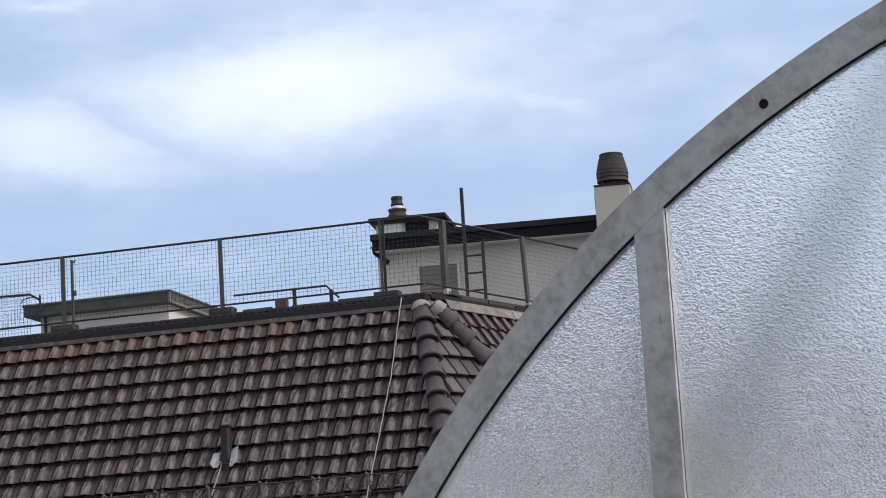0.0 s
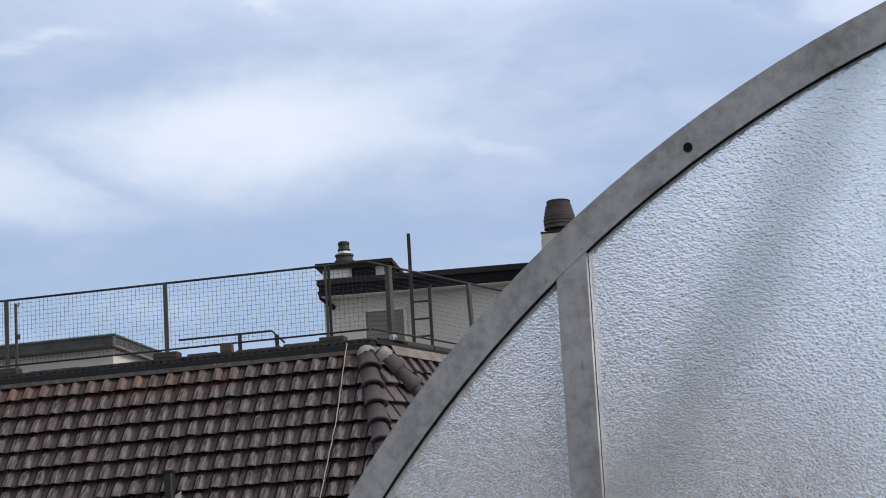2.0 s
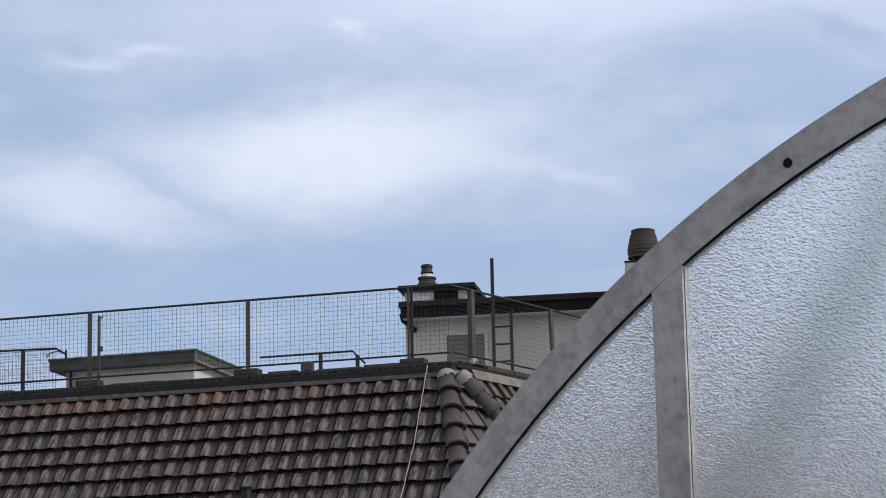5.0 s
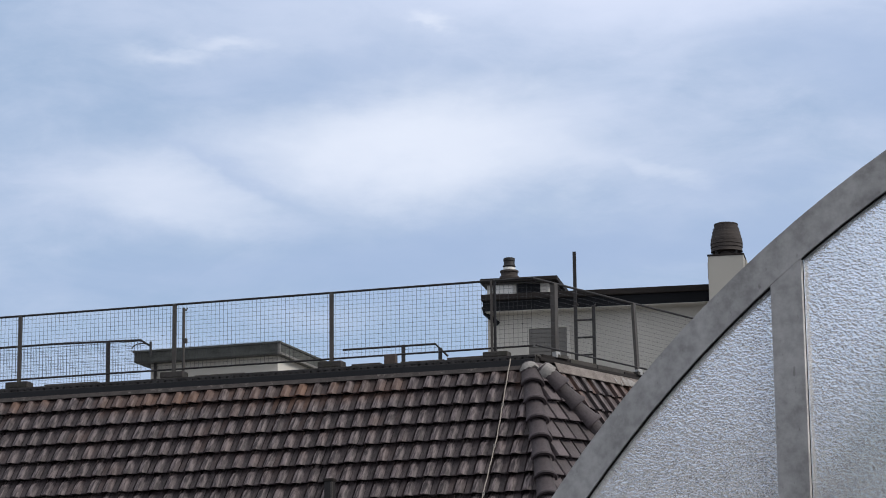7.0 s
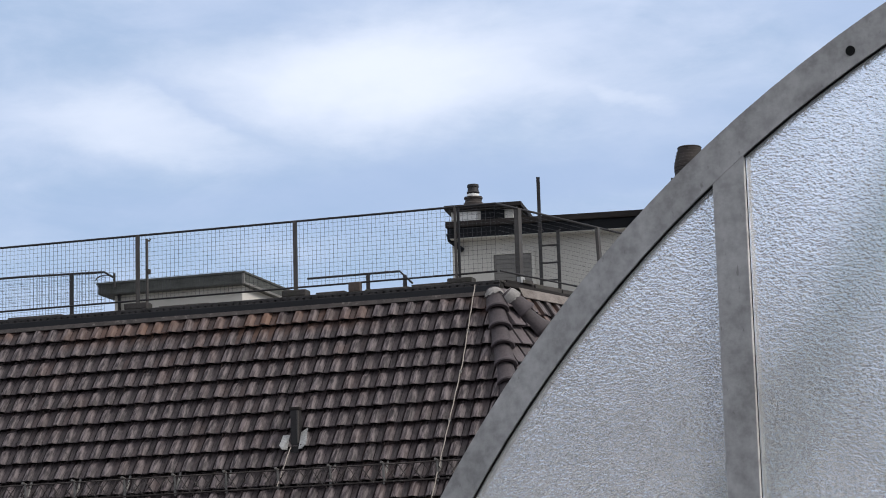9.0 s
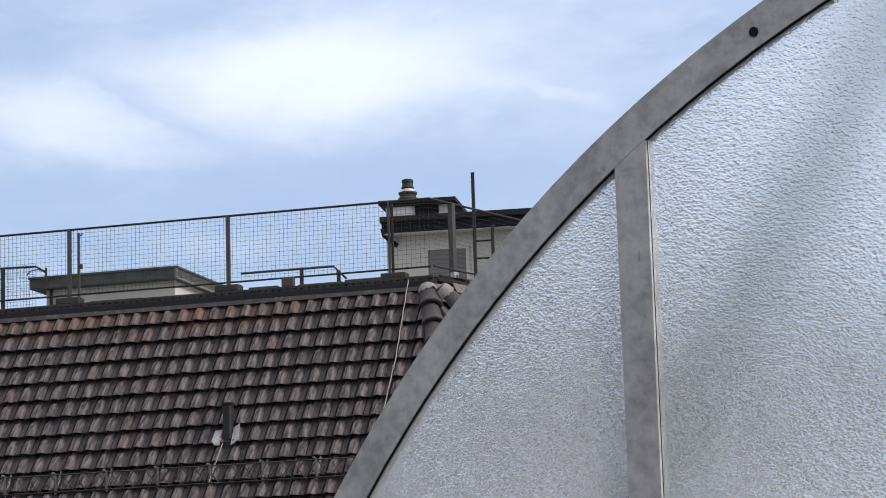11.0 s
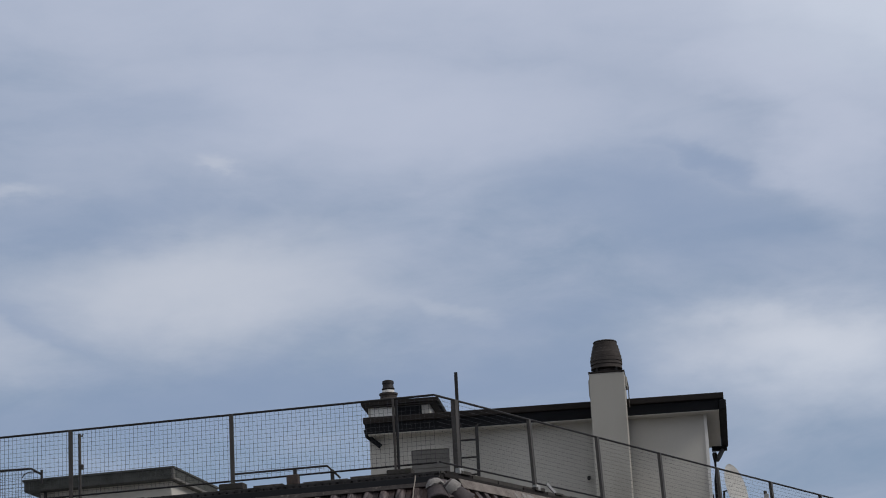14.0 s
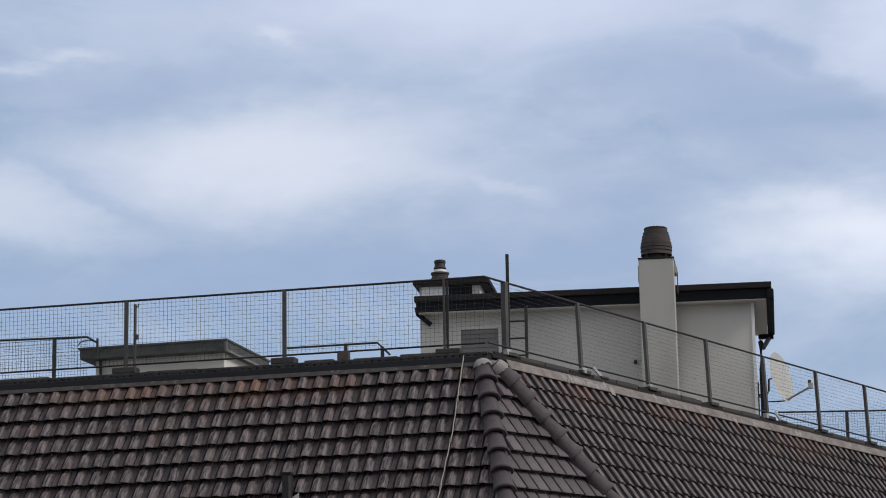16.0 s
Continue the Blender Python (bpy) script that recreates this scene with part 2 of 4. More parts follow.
RUST = material("brown_clay", (0.095, 0.066, 0.054), (0.045, 0.033, 0.028), 0.7, stain=4, amount=0.9)
DUSTY = material("dusty_flashing", (0.24, 0.208, 0.19), (0.075, 0.06, 0.053), 0.8, stain=5, amount=1.0, bump=0.5)
GROUND = material("asphalt", (0.055, 0.055, 0.055), (0.035, 0.035, 0.035), 0.9, stain=0.3)
TIMBER = material("weathered_board", (0.11, 0.092, 0.078), (0.035, 0.03, 0.027), 0.85, stain=6, amount=1.0, bump=0.5, streak=(0.3, 1, 1))
GRAVEL = material("deck_gravel", (0.26, 0.25, 0.23), (0.13, 0.125, 0.115), 0.95, grain=30, stain=1)


def obscure_glass():
    m = bpy.data.materials.new("obscure_glass")
    m.use_nodes = True
    k = Graph(m.node_tree)
    where = k.node("ShaderNodeTexCoord").outputs["Object"]
    warp = k.noise(k.scaled(where, 0.85, 1, 1.3), 212.0, 0.8, 0.5, 0.3)
    fine = k.noise(where, 430.0, 2.0, 0.5)
    height = k.math("ADD", warp, k.math("MULTIPLY", fine, 0.10))
    relief = k.node("ShaderNodeBump", {"Height": height, "Strength": 0.52, "Distance": 0.003}).outputs[0]
    grime = k.ramp(k.noise(k.scaled(where, 1, 1, 0.4), 3.0, 5.0), 0.4, 0.75)
    # dark band across the wide pane: a blurred shape behind, painted into the colour
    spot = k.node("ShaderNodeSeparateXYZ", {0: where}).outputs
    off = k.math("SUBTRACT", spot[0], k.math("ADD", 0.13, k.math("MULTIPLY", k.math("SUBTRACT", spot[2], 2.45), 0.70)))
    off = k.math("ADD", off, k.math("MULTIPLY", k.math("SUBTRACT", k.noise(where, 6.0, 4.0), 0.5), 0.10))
    dark_band = k.math("EXPONENT", k.math("MULTIPLY", k.math("POWER", k.math("DIVIDE", off, 0.10), 2.0), -1.0))
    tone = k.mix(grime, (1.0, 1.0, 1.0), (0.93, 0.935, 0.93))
    tone = k.mix(k.math("MULTIPLY", dark_band, 0.85), tone, (0.50, 0.545, 0.53))
    # brown dirt low down, widened to paint the dark view behind into the tint
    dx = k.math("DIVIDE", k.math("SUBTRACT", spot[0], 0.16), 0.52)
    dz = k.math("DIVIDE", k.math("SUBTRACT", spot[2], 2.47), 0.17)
    low_dimming = k.math("EXPONENT", k.math("MULTIPLY", k.math("ADD", k.math("MULTIPLY", dx, dx), k.math("MULTIPLY", dz, dz)), -1.0))
    low_dimming = k.math("MULTIPLY", low_dimming, k.ramp(k.noise(where, 7.0, 5.0, 0.6), 0.15, 0.85, 0.45, 0.9))
    tone = k.mix(k.math("MULTIPLY", low_dimming, 0.9), tone, (0.46, 0.43, 0.385))
    # hollows of the relief painted darker, for contrast that refraction would give
    tone = k.mix(k.ramp(height, 0.62, 0.40, 0.0, 0.36), tone, (0.58, 0.60, 0.605))
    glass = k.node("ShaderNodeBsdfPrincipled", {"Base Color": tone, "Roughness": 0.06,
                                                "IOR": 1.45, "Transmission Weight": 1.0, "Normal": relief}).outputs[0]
    # dust on the back scatters the daylight that comes through
    haze = k.node("ShaderNodeBsdfTranslucent", {"Color": (0.88, 0.92, 0.97), "Normal": relief}).outputs[0]
    both = k.node("ShaderNodeMixShader", {0: 0.11, 1: glass, 2: haze}).outputs[0]
    k.node("ShaderNodeOutputMaterial", {0: both})
    return m


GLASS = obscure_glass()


# ---- building blocks ----
def link(name, bm, mat, parent=None, label="", smooth=False):
    mesh = bpy.data.meshes.new(name)
    bmesh.ops.recalc_face_normals(bm, faces=bm.faces[:])
    bm.to_mesh(mesh)
    bm.free()
    mesh.materials.append(mat)
    if smooth:
        mesh.shade_smooth()
        mesh.set_sharp_from_angle(angle=radians(38))
    ob = new(name, mesh)
    ob.parent = parent
    return tagged(ob, label)


def part(name, bm, mat, parent, label="", smooth=False):
    return link(name, bm, mat, parent, label, smooth)


def thing(name, m, label, category, group="", kind=""):
    ob = new(name)
    ob.empty_display_size = 0.2
    ob.matrix_world = m
    return tagged(ob, label, category, group, kind)


def block(lo, hi, bevel=0.0, m=None, bm=None):
    """A box between two corners, with rounded edges."""
    bm = bm or bmesh.new()
    lo, hi = Vector(lo), Vector(hi)
    size = hi - lo
    made = bmesh.ops.create_cube(bm, size=1.0, matrix=Matrix.Translation((lo + hi) / 2) @ Matrix.Diagonal((*size, 1)))
    if bevel:
        edges = list({e for v in made["verts"] for e in v.link_edges})
        out = bmesh.ops.bevel(bm, geom=edges, offset=bevel, segments=2, affect="EDGES", profile=0.6)
        verts = list({v for f in out["faces"] for v in f.verts} | {v for v in made["verts"] if v.is_valid})
    else:
        verts = made["verts"]
    if m:
        bmesh.ops.transform(bm, matrix=m, verts=verts)
    return bm


def tube(points, radius, sides=8, bm=None, square=False):
    """A pipe or bar swept along a line of points."""
    bm = bm or bmesh.new()
    points = [Vector(p) for p in points]
    rings = []
    sides = 4 if square else sides
    for i, p in enumerate(points):
        d = (points[min(i + 1, len(points) - 1)] - points[max(i - 1, 0)]).normalized()
        side = d.cross(Vector((0, 0, 1)) if abs(d.z) < 0.9 else Vector((0, 1, 0))).normalized()
        up = side.cross(d).normalized()
        off = math.pi / 4 if square else 0.0
        rings.append([bm.verts.new(p + radius * (math.cos(off + 2 * math.pi * j / sides) * side + math.sin(off + 2 * math.pi * j / sides) * up))
                      for j in range(sides)])
    for a, b in zip(rings, rings[1:]):
        for j in range(sides):
            bm.faces.new((a[j], a[(j + 1) % sides], b[(j + 1) % sides], b[j]))
    bm.faces.new(rings[0][::-1])
    bm.faces.new(rings[-1])
    return bm


def turned(profile, sides=28, bm=None, centre=(0, 0, 0)):
    """A turned body from (radius, height) pairs."""
    bm = bm or bmesh.new()
    c = Vector(centre)
    rings = [[bm.verts.new(c + Vector((r * math.cos(2 * math.pi * j / sides), r * math.sin(2 * math.pi * j / sides), h))) for j in range(sides)]
             for r, h in profile]
    for a, b in zip(rings, rings[1:]):
        for j in range(sides):
            bm.faces.new((a[j], a[(j + 1) % sides], b[(j + 1) % sides], b[j]))
    bm.faces.new(rings[0][::-1])
    bm.faces.new(rings[-1])
    return bm


def slab(outline, z0, z1, bm=None):
    """A flat body over a plan outline."""
    bm = bm or bmesh.new()
    low = [bm.verts.new((x, y, z0)) for x, y in outline]
    top = [bm.verts.new((x, y, z1)) for x, y in outline]
    n = len(outline)
    for j in range(n):
        bm.faces.new((low[j], low[(j + 1) % n], top[(j + 1) % n], top[j]))
    bm.faces.new(low[::-1])
    bm.faces.new(top)
    return bm


# ---- plan of the house ----
A = Vector((0.67, 40.17, 0))                    # corner of the roof deck
F_L = Matrix.Translation(A) @ pose(0, 0, 0, 0, 0, -14.5)      # x towards the corner, y into the house
F_R = Matrix.Translation(A) @ pose(0, 0, 0, 0, 0, 55.5)       # x away along the other side, y into the house
F_P = pose(6.402, 48.35, 0, 0, 0, -7.47)        # penthouse: x along its front, ending at 0
DECK = 8.72
APEX = Vector((0.734, 39.998, 8.60))
SLOPE = radians(61)
LEN_L, LEN_R = 15.0, 19.0

ground = link("ground", slab([(-1500, -1500), (1500, -1500), (1500, 3000), (-1500, 3000)], -0.3, 0.0), GROUND)
tagged(ground, "dark grey asphalt ground round the house", "ground", kind="structure")

house = thing("apartment_building", Matrix.Translation(A), "pale rendered apartment building with a steep dark tiled mansard roof", "building")
HOUSE_INV = house.matrix_world.inverted()
E_L, E_R = Vector((-0.9681, 0.2504, 0)), Vector((0.566, 0.824, 0))
OUT_L, OUT_R = Vector((-0.2504, -0.9681, 0)), Vector((0.824, -0.566, 0))


def corner(offset):
    """Where the two sides meet when both are moved outward."""
    det = OUT_L.x * OUT_R.y - OUT_L.y * OUT_R.x
    return A + Vector((offset * (OUT_R.y - OUT_L.y) / det, offset * (OUT_L.x - OUT_R.x) / det, 0))


def plan(offset):
    c = corner(offset)
    far = [c, c + E_R * LEN_R, c + E_R * LEN_R - OUT_R * 10, c + E_L * LEN_L - OUT_L * 12, c + E_L * LEN_L]
    return [(p.x - A.x, p.y - A.y) for p in far]


part("wall", slab(plan(2.55), 0.0, 4.0), RENDERED, house)
part("roof_deck", slab(plan(0.0), 8.2, DECK - 0.02), GRAVEL, house, "flat gravelled roof deck")


# roof slopes: x to the right as seen from outside, y up the slope, z out of it
def slope_frame(origin, right, normal):
    up = normal.cross(right).normalized()
    m = Matrix((right, up, normal)).transposed().to_4x4()
    return Matrix.Translation(origin) @ m


N_L = OUT_L * math.sin(SLOPE) + Vector((0, 0, math.cos(SLOPE)))
N_R = OUT_R * math.sin(SLOPE) + Vector((0, 0, math.cos(SLOPE)))
P0, H1, H2 = Vector((0.70, 40.0, 8.60)), Vector((0.864, 38.562, 6.151)), Vector((2.611, 40.505, 6.326))
N_C = (H1 - P0).cross(H2 - P0).normalized()
N_C = N_C if N_C.z > 0 else -N_C
RIGHT_C = Vector((0, 0, 1)).cross(N_C).normalized()
S_L, S_R, S_C = slope_frame(APEX, -E_L, N_L), slope_frame(APEX, E_R, N_R), slope_frame(P0, RIGHT_C, N_C)


def hip1(s):
    return -0.08 + 0.202 * s


def hip2(s):
    return -0.16 + 0.63 * s


DOWN = 5.3
ic1, ic2 = S_C.inverted() @ H1, S_C.inverted() @ H2


def sheet(points, thick=0.05):
    """A thin board under a slope, from its outline in the slope's plane."""
    bm = bmesh.new()
    top = [bm.verts.new((x, y, -0.035)) for x, y in points]
    low = [bm.verts.new((x, y, -0.035 - thick)) for x, y in points]
    n = len(points)
    bm.faces.new(top)
    bm.faces.new(low[::-1])
    for j in range(n):
        bm.faces.new((top[j], top[(j + 1) % n], low[(j + 1) % n], low[j]))
    return bm


def slope(name, m, points):
    ob = part(name, sheet(points), UNDER, house, "dark underlay board below the tiles")
    ob.matrix_basis = HOUSE_INV @ m
    return ob


k5 = DOWN / abs(ic1.y)
roof_l = slope("roof_slope", S_L, [(-LEN_L, 0.1), (0, 0.1), (hip1(DOWN), -DOWN), (-LEN_L, -DOWN)])
roof_r = slope("roof_slope", S_R, [(0, 0.15), (LEN_R, 0.15), (LEN_R, -DOWN), (hip2(DOWN), -DOWN)])
roof_c = slope("roof_slope", S_C, [(0, 0), (ic2.x * k5, ic2.y * k5), (ic1.x * k5, ic1.y * k5)])

# edge of the deck: kerb, perforated gravel stop, flashing over the first tiles
for frame_m, x0, x1, tone in ((F_L, -LEN_L, 0.06, "front"), (F_R, -0.04, LEN_R, "side")):
    local = HOUSE_INV @ frame_m
    kerb = part("kerb", block((x0, -0.10, 8.45), (x1, 0.22, DECK), 0.015), CONCRETE, house)
    kerb.matrix_basis = local
    if tone == "front":
        # near-black strip stands in for the shaded recess below the gravel stop
        dark = part("shade_strip", block((x0, -0.175, 0.045), (x1 - 0.10, -0.02, 0.080), 0.008), FASCIA, house, "near-black strip painted as the shaded recess below the roof edge")
        dark.matrix_basis = HOUSE_INV @ S_L
        for i in range(8):
            a, b = max(x0, x1 - 0.12 - 1.9 * (i + 1)), x1 - 0.12 - 1.9 * i
            low = part("flashing", block((a, -0.238 - 0.006 * (i % 2), 0.082 + 0.003 * (i % 2)), (b + 0.03, -0.155, 0.098 + 0.003 * (i % 2)), 0.005), COPPER, house, "weathered brown metal flashing with lime stains")
            low.matrix_basis = HOUSE_INV @ S_L
    else:
        for i in range(10):
            a = 0.30 + i * 1.85
            low = part("flashing", block((a, -0.25, 0.092 + 0.004 * (i % 2)), (a + 1.9, -0.06, 0.106 + 0.004 * (i % 2)), 0.005), DUSTY, house, "dusty weathered metal flashing")
            low.matrix_basis = HOUSE_INV @ S_R
    strip = bmesh.new()
    for lo, hi in ((8.60, 8.645), (8.673, 8.705)):
        block((x0, -0.135, lo), (x1, -0.10, hi), 0, None, strip)
    for i in range(int((x1 - x0) / 0.125)):
        block((x0 + i * 0.125, -0.132, 8.645), (x0 + i * 0.125 + 0.085, -0.106, 8.673), 0, None, strip)
    block((x0, -0.104, 8.60), (x1, -0.08, 8.70), 0, None, strip)
    if tone == "side":
        strip.free()
        cap = part("edge_trim", block((x0, -0.17, 8.606), (x1, -0.11, 8.66), 0.012), SHEET, house)
        cap.matrix_basis = local
        strip = block((x0, -0.145, 8.635), (x1, -0.09, 8.685), 0.01)
        for i in range(24):
            a = x0 + 0.12 + i * 0.78
            slip = part("edge_slab", block((a, -0.125, 8.685), (a + 0.75, 0.10, 8.735 + 0.012 * (i * 7 % 3)), 0.012), CONCRETE if i % 3 else SHEET, house, "weathered mortar-stained edge slab")
            slip.matrix_basis = local
    st = part("gravel_stop", strip, STRIP if tone == "front" else SHEET, house, "dark metal gravel stop")
    st.matrix_basis = local


# ---- railings ----
def wire_panel(x0, x1, z0, z1, cell, t, y=0.0, lean=0.0, upright=1.0):
    """Welded mesh between two posts: upright and level wires of square section."""
    verts, faces = [], []

    def bar(a, b, w):
        a, b = Vector(a), Vector(b)
        base = len(verts)
        if abs(a.z - b.z) > abs(a.x - b.x):
            ring = ((-w, -w, 0), (w, -w, 0), (w, w, 0), (-w, w, 0))
        else:
            ring = ((0, -w, -w), (0, w, -w), (0, w, w), (0, -w, w))
        for p in (a, b):
            for r in ring:
                verts.append(p + Vector(r))
        for j in range(4):
            faces.append((base + j, base + (j + 1) % 4, base + 4 + (j + 1) % 4, base + 4 + j))

    n = max(1, round((x1 - x0) / cell))
    for i in range(n + 1):
        x = x0 + (x1 - x0) * i / n
        bar((x, y, z0), (x, y + lean, z1), t * upright)
    n = max(1, round((z1 - z0) / cell))
    for i in range(1, n):
        z = z0 + (z1 - z0) * i / n
        bar((x0, y + lean * i / n - 0.006, z), (x1, y + lean * i / n - 0.006, z), t)
    mesh = bpy.data.meshes.new("mesh_panel")
    mesh.from_pydata(verts, [], faces)
    mesh.materials.append(WIRE)
    return mesh


def panel(mesh, parent):
    ob = new("mesh_panel", mesh)
    ob.parent = parent
    return ob


TOP, LOWRAIL = 9.985, 8.875
POST = (0.032, 0.022)


def post(parent, x, y, z0, z1, lean=0.0, half=POST, mat=STEEL):
    bm = block((-half[0], -half[1], 0), (half[0], half[1], 1), 0.004)
    shear = Matrix(((1, 0, 0, x), (0, 1, lean, y), (0, 0, z1 - z0, z0), (0, 0, 0, 1)))
    bmesh.ops.transform(bm, matrix=shear, verts=bm.verts[:])
    return part("post", bm, mat, parent)


fence_l = thing("guard_railing", F_L @ pose(0, 0, DECK), "dark steel guard railing with welded wire mesh on the roof edge", "railing")
px = [-0.71, -3.46, -6.295, -9.20, -12.0, -14.8]
for i, x in enumerate(px):
    if i == 0:
        post(fence_l, x + 0.022, -0.01, 0.0, TOP - DECK, 0, (0.017, 0.022))
        post(fence_l, x + 0.070, 0.01, 0.0, TOP - DECK, 0, (0.020, 0.022), DARKSTEEL)
    else:
        post(fence_l, x, 0, 0.0, TOP - DECK, 0, (0.033, 0.022))
        part("base_block", block((x - 0.22, -0.09, 0.0), (x + 0.20, 0.15, 0.11), 0.02), CONCRETE, fence_l, "mossy concrete ballast block")
part("base_block", block((px[0] - 0.12, -0.09, 0.0), (px[0] + 0.30, 0.15, 0.09), 0.02), CONCRETE, fence_l)
part("top_rail", tube([(px[-1], 0, TOP - DECK), (0, 0, TOP - DECK)], 0.019), DARKSTEEL, fence_l, smooth=True)
part("low_rail", tube([(px[-1], 0, LOWRAIL - DECK), (0.0, 0, LOWRAIL - DECK)], 0.016), DARKSTEEL, fence_l, smooth=True)
for a, b in zip(px[1:], px):
    panel(wire_panel(a, b, LOWRAIL - DECK, TOP - DECK, 0.074, 0.0018), fence_l)
panel(wire_panel(px[0], -0.02, LOWRAIL - DECK, TOP - DECK, 0.074, 0.0018), fence_l)

fence_r = thing("guard_railing", F_R @ pose(0, 0, DECK), "dark steel guard railing leaning inward over the side roof edge", "railing")
rx = [0.60 + 2.31 * i for i in range(8)]
LEAN = 0.055
for i, x in enumerate(rx):
    post(fence_r, x, -LEAN if i else 0, 0.0, TOP - DECK, LEAN if i else 0, (0.034, 0.03) if i else (0.045, 0.045))
    part("base_plate", block((x - 0.14, -0.16, 0.0), (x + 0.16, 0.08, 0.06), 0.01), CONCRETE, fence_r)
part("top_rail", tube([(0, 0, TOP - DECK), (rx[-1], 0, TOP - DECK)], 0.019), DARKSTEEL, fence_r, smooth=True)
part("low_rail", tube([(0, -LEAN, LOWRAIL - DECK), (rx[-1], -LEAN, LOWRAIL - DECK)], 0.016), DARKSTEEL, fence_r, smooth=True)
for a, b in zip([0.02] + rx, rx):
    panel(wire_panel(a, b, LOWRAIL - DECK, TOP - DECK, 0.074, 0.0015, -LEAN, LEAN, 0.28), fence_r)


for x in (3.53, 10.38):
    stay = thing("roof_stay", F_R @ pose(x, -0.10, DECK), "short pale flat steel stay leaning at the roof edge", "stay", "stays at the roof edge")
    part("bar", block((-0.03, -0.012, 0.0), (0.03, 0.012, 0.34), 0.003, pose(0, 0, 0.02, 0, -64, 0)), LEAD, stay)
    part("foot", block((-0.10, -0.05, 0.0), (0.16, 0.05, 0.035), 0.005), CONCRETE, stay)
board_rng = random.Random(3)
for x, size in ((0.75, 0.9), (1.75, 1.0), (3.35, 1.5), (5.6, 1.3), (7.9, 1.6), (10.4, 1.2), (12.6, 1.5)):
    turn = board_rng.uniform(-1.5, 1.5)
    plank = thing("timber_board", F_R @ pose(x, -0.03, DECK, 0, 0, turn), "weathered grey timber board lying along the roof edge", "board", "boards on the roof edge")
    part("plank", block((0, -0.05, 0), (size, 0.05, board_rng.uniform(0.035, 0.06)), 0.006), TIMBER, plank)
for x, size in ((-2.25, 0.75), (-1.45, 0.62), (-3.1, 0.5), (-5.9, 0.9), (-8.7, 1.0)):
    plank = thing("timber_board", F_L @ pose(x, 0.02, DECK, 0, 0, board_rng.uniform(-2, 2)), "weathered brown timber board lying along the roof edge", "board", "boards on the roof edge")
    part("plank", block((0, -0.06, 0), (size, 0.06, board_rng.uniform(0.02, 0.045)), 0.008), TIMBER, plank)
for x in (0.42, 2.80, 5.10, 9.62):
    pad = thing("paving_pad", F_R @ pose(x, -0.115, DECK, 0, 0, board_rng.uniform(-8, 8)), "small pale concrete pad beside a railing post", "pad", "pads on the roof edge")
    part("pad", block((0, -0.04, 0), (0.11, 0.05, 0.10), 0.012), LEAD, pad)
brick_at = F_L @ Vector((-2.42, -0.02, DECK))
loose = thing("loose_brick", Matrix.Translation(brick_at) @ pose(0, 0, 0, 0, 0, -14.5), "brown brick standing on the roof edge", "brick")
part("body", block((-0.10, -0.06, 0.0), (0.10, 0.06, 0.16), 0.012), RUST, loose)


def short_rail(points, posts, label, mesh_to=None):
    """A lower handrail on the far side of the deck."""
    p0 = Vector(points[0])
    ob = thing("handrail", pose(p0.x, p0.y, DECK), label, "handrail")
    part("rail", tube([Vector(p) - Vector((p0.x, p0.y, DECK)) for p in points], 0.02), DARKSTEEL, ob, smooth=True)
    part("low_bar", tube([Vector((p[0] - p0.x, p[1] - p0.y, 0.12)) for p in points], 0.015), DARKSTEEL, ob, smooth=True)
    for x, y, z in posts:
        part("post", block((x - p0.x - 0.035, y - p0.y - 0.02, 0), (x - p0.x + 0.035, y - p0.y + 0.02, z - DECK), 0.004), DARKSTEEL, ob)
    if mesh_to:
        a, b = Vector(points[0]), Vector(mesh_to)
        d = (b - a)
        d.z = 0
        net = panel(wire_panel(0, d.length, 0.14, a.z - DECK, 0.06, 0.0021), ob)
        net.matrix_basis = pose(0, 0, 0, 0, 0, math.degrees(math.atan2(d.y, d.x)))
    return ob


hatch_rail = short_rail([(-11.0, 45.02, 9.80), (-8.03, 44.25, 9.80), (-6.39, 43.82, 9.76), (-6.20, 43.77, 9.64)], [(-7.0, 43.98, 9.77), (-9.6, 44.66, 9.8)],
           "low dark handrail with wire mesh beside the roof hatch", (-6.39, 43.82, 0))
curl = [Vector((-6.20 + 0.17 * math.cos(a) - 0.17, 43.77 + 0.04, 9.60 - DECK + 0.10 * math.sin(a))) - Vector((-11.0, 45.02, 0)) for a in [math.pi * i / 9 for i in range(10)]]
part("end_hook", tube(curl, 0.010, 6), DARKSTEEL, hatch_rail, smooth=True)
part("end_stub", tube([Vector((-6.20, 43.77, z - DECK)) - Vector((-11.0, 45.02, 0)) for z in (9.48, 9.72)], 0.022), DARKSTEEL, hatch_rail, smooth=True)
short_rail([(-2.95, 45.40, 9.78), (-1.23, 44.97, 9.78), (-1.0, 44.91, 9.54)], [(-1.82, 45.12, 9.80), (-1.14, 44.95, 9.7)],
           "short dark handrail bent down at its end")
short_rail([(7.4, 54.93, 9.87), (13.0, 54.8, 9.86)], [(8.92, 54.9, 9.87), (11.0, 54.85, 9.87)], "distant dark handrail with wire mesh on the deck's far edge",
           (13.0, 54.8, 0))

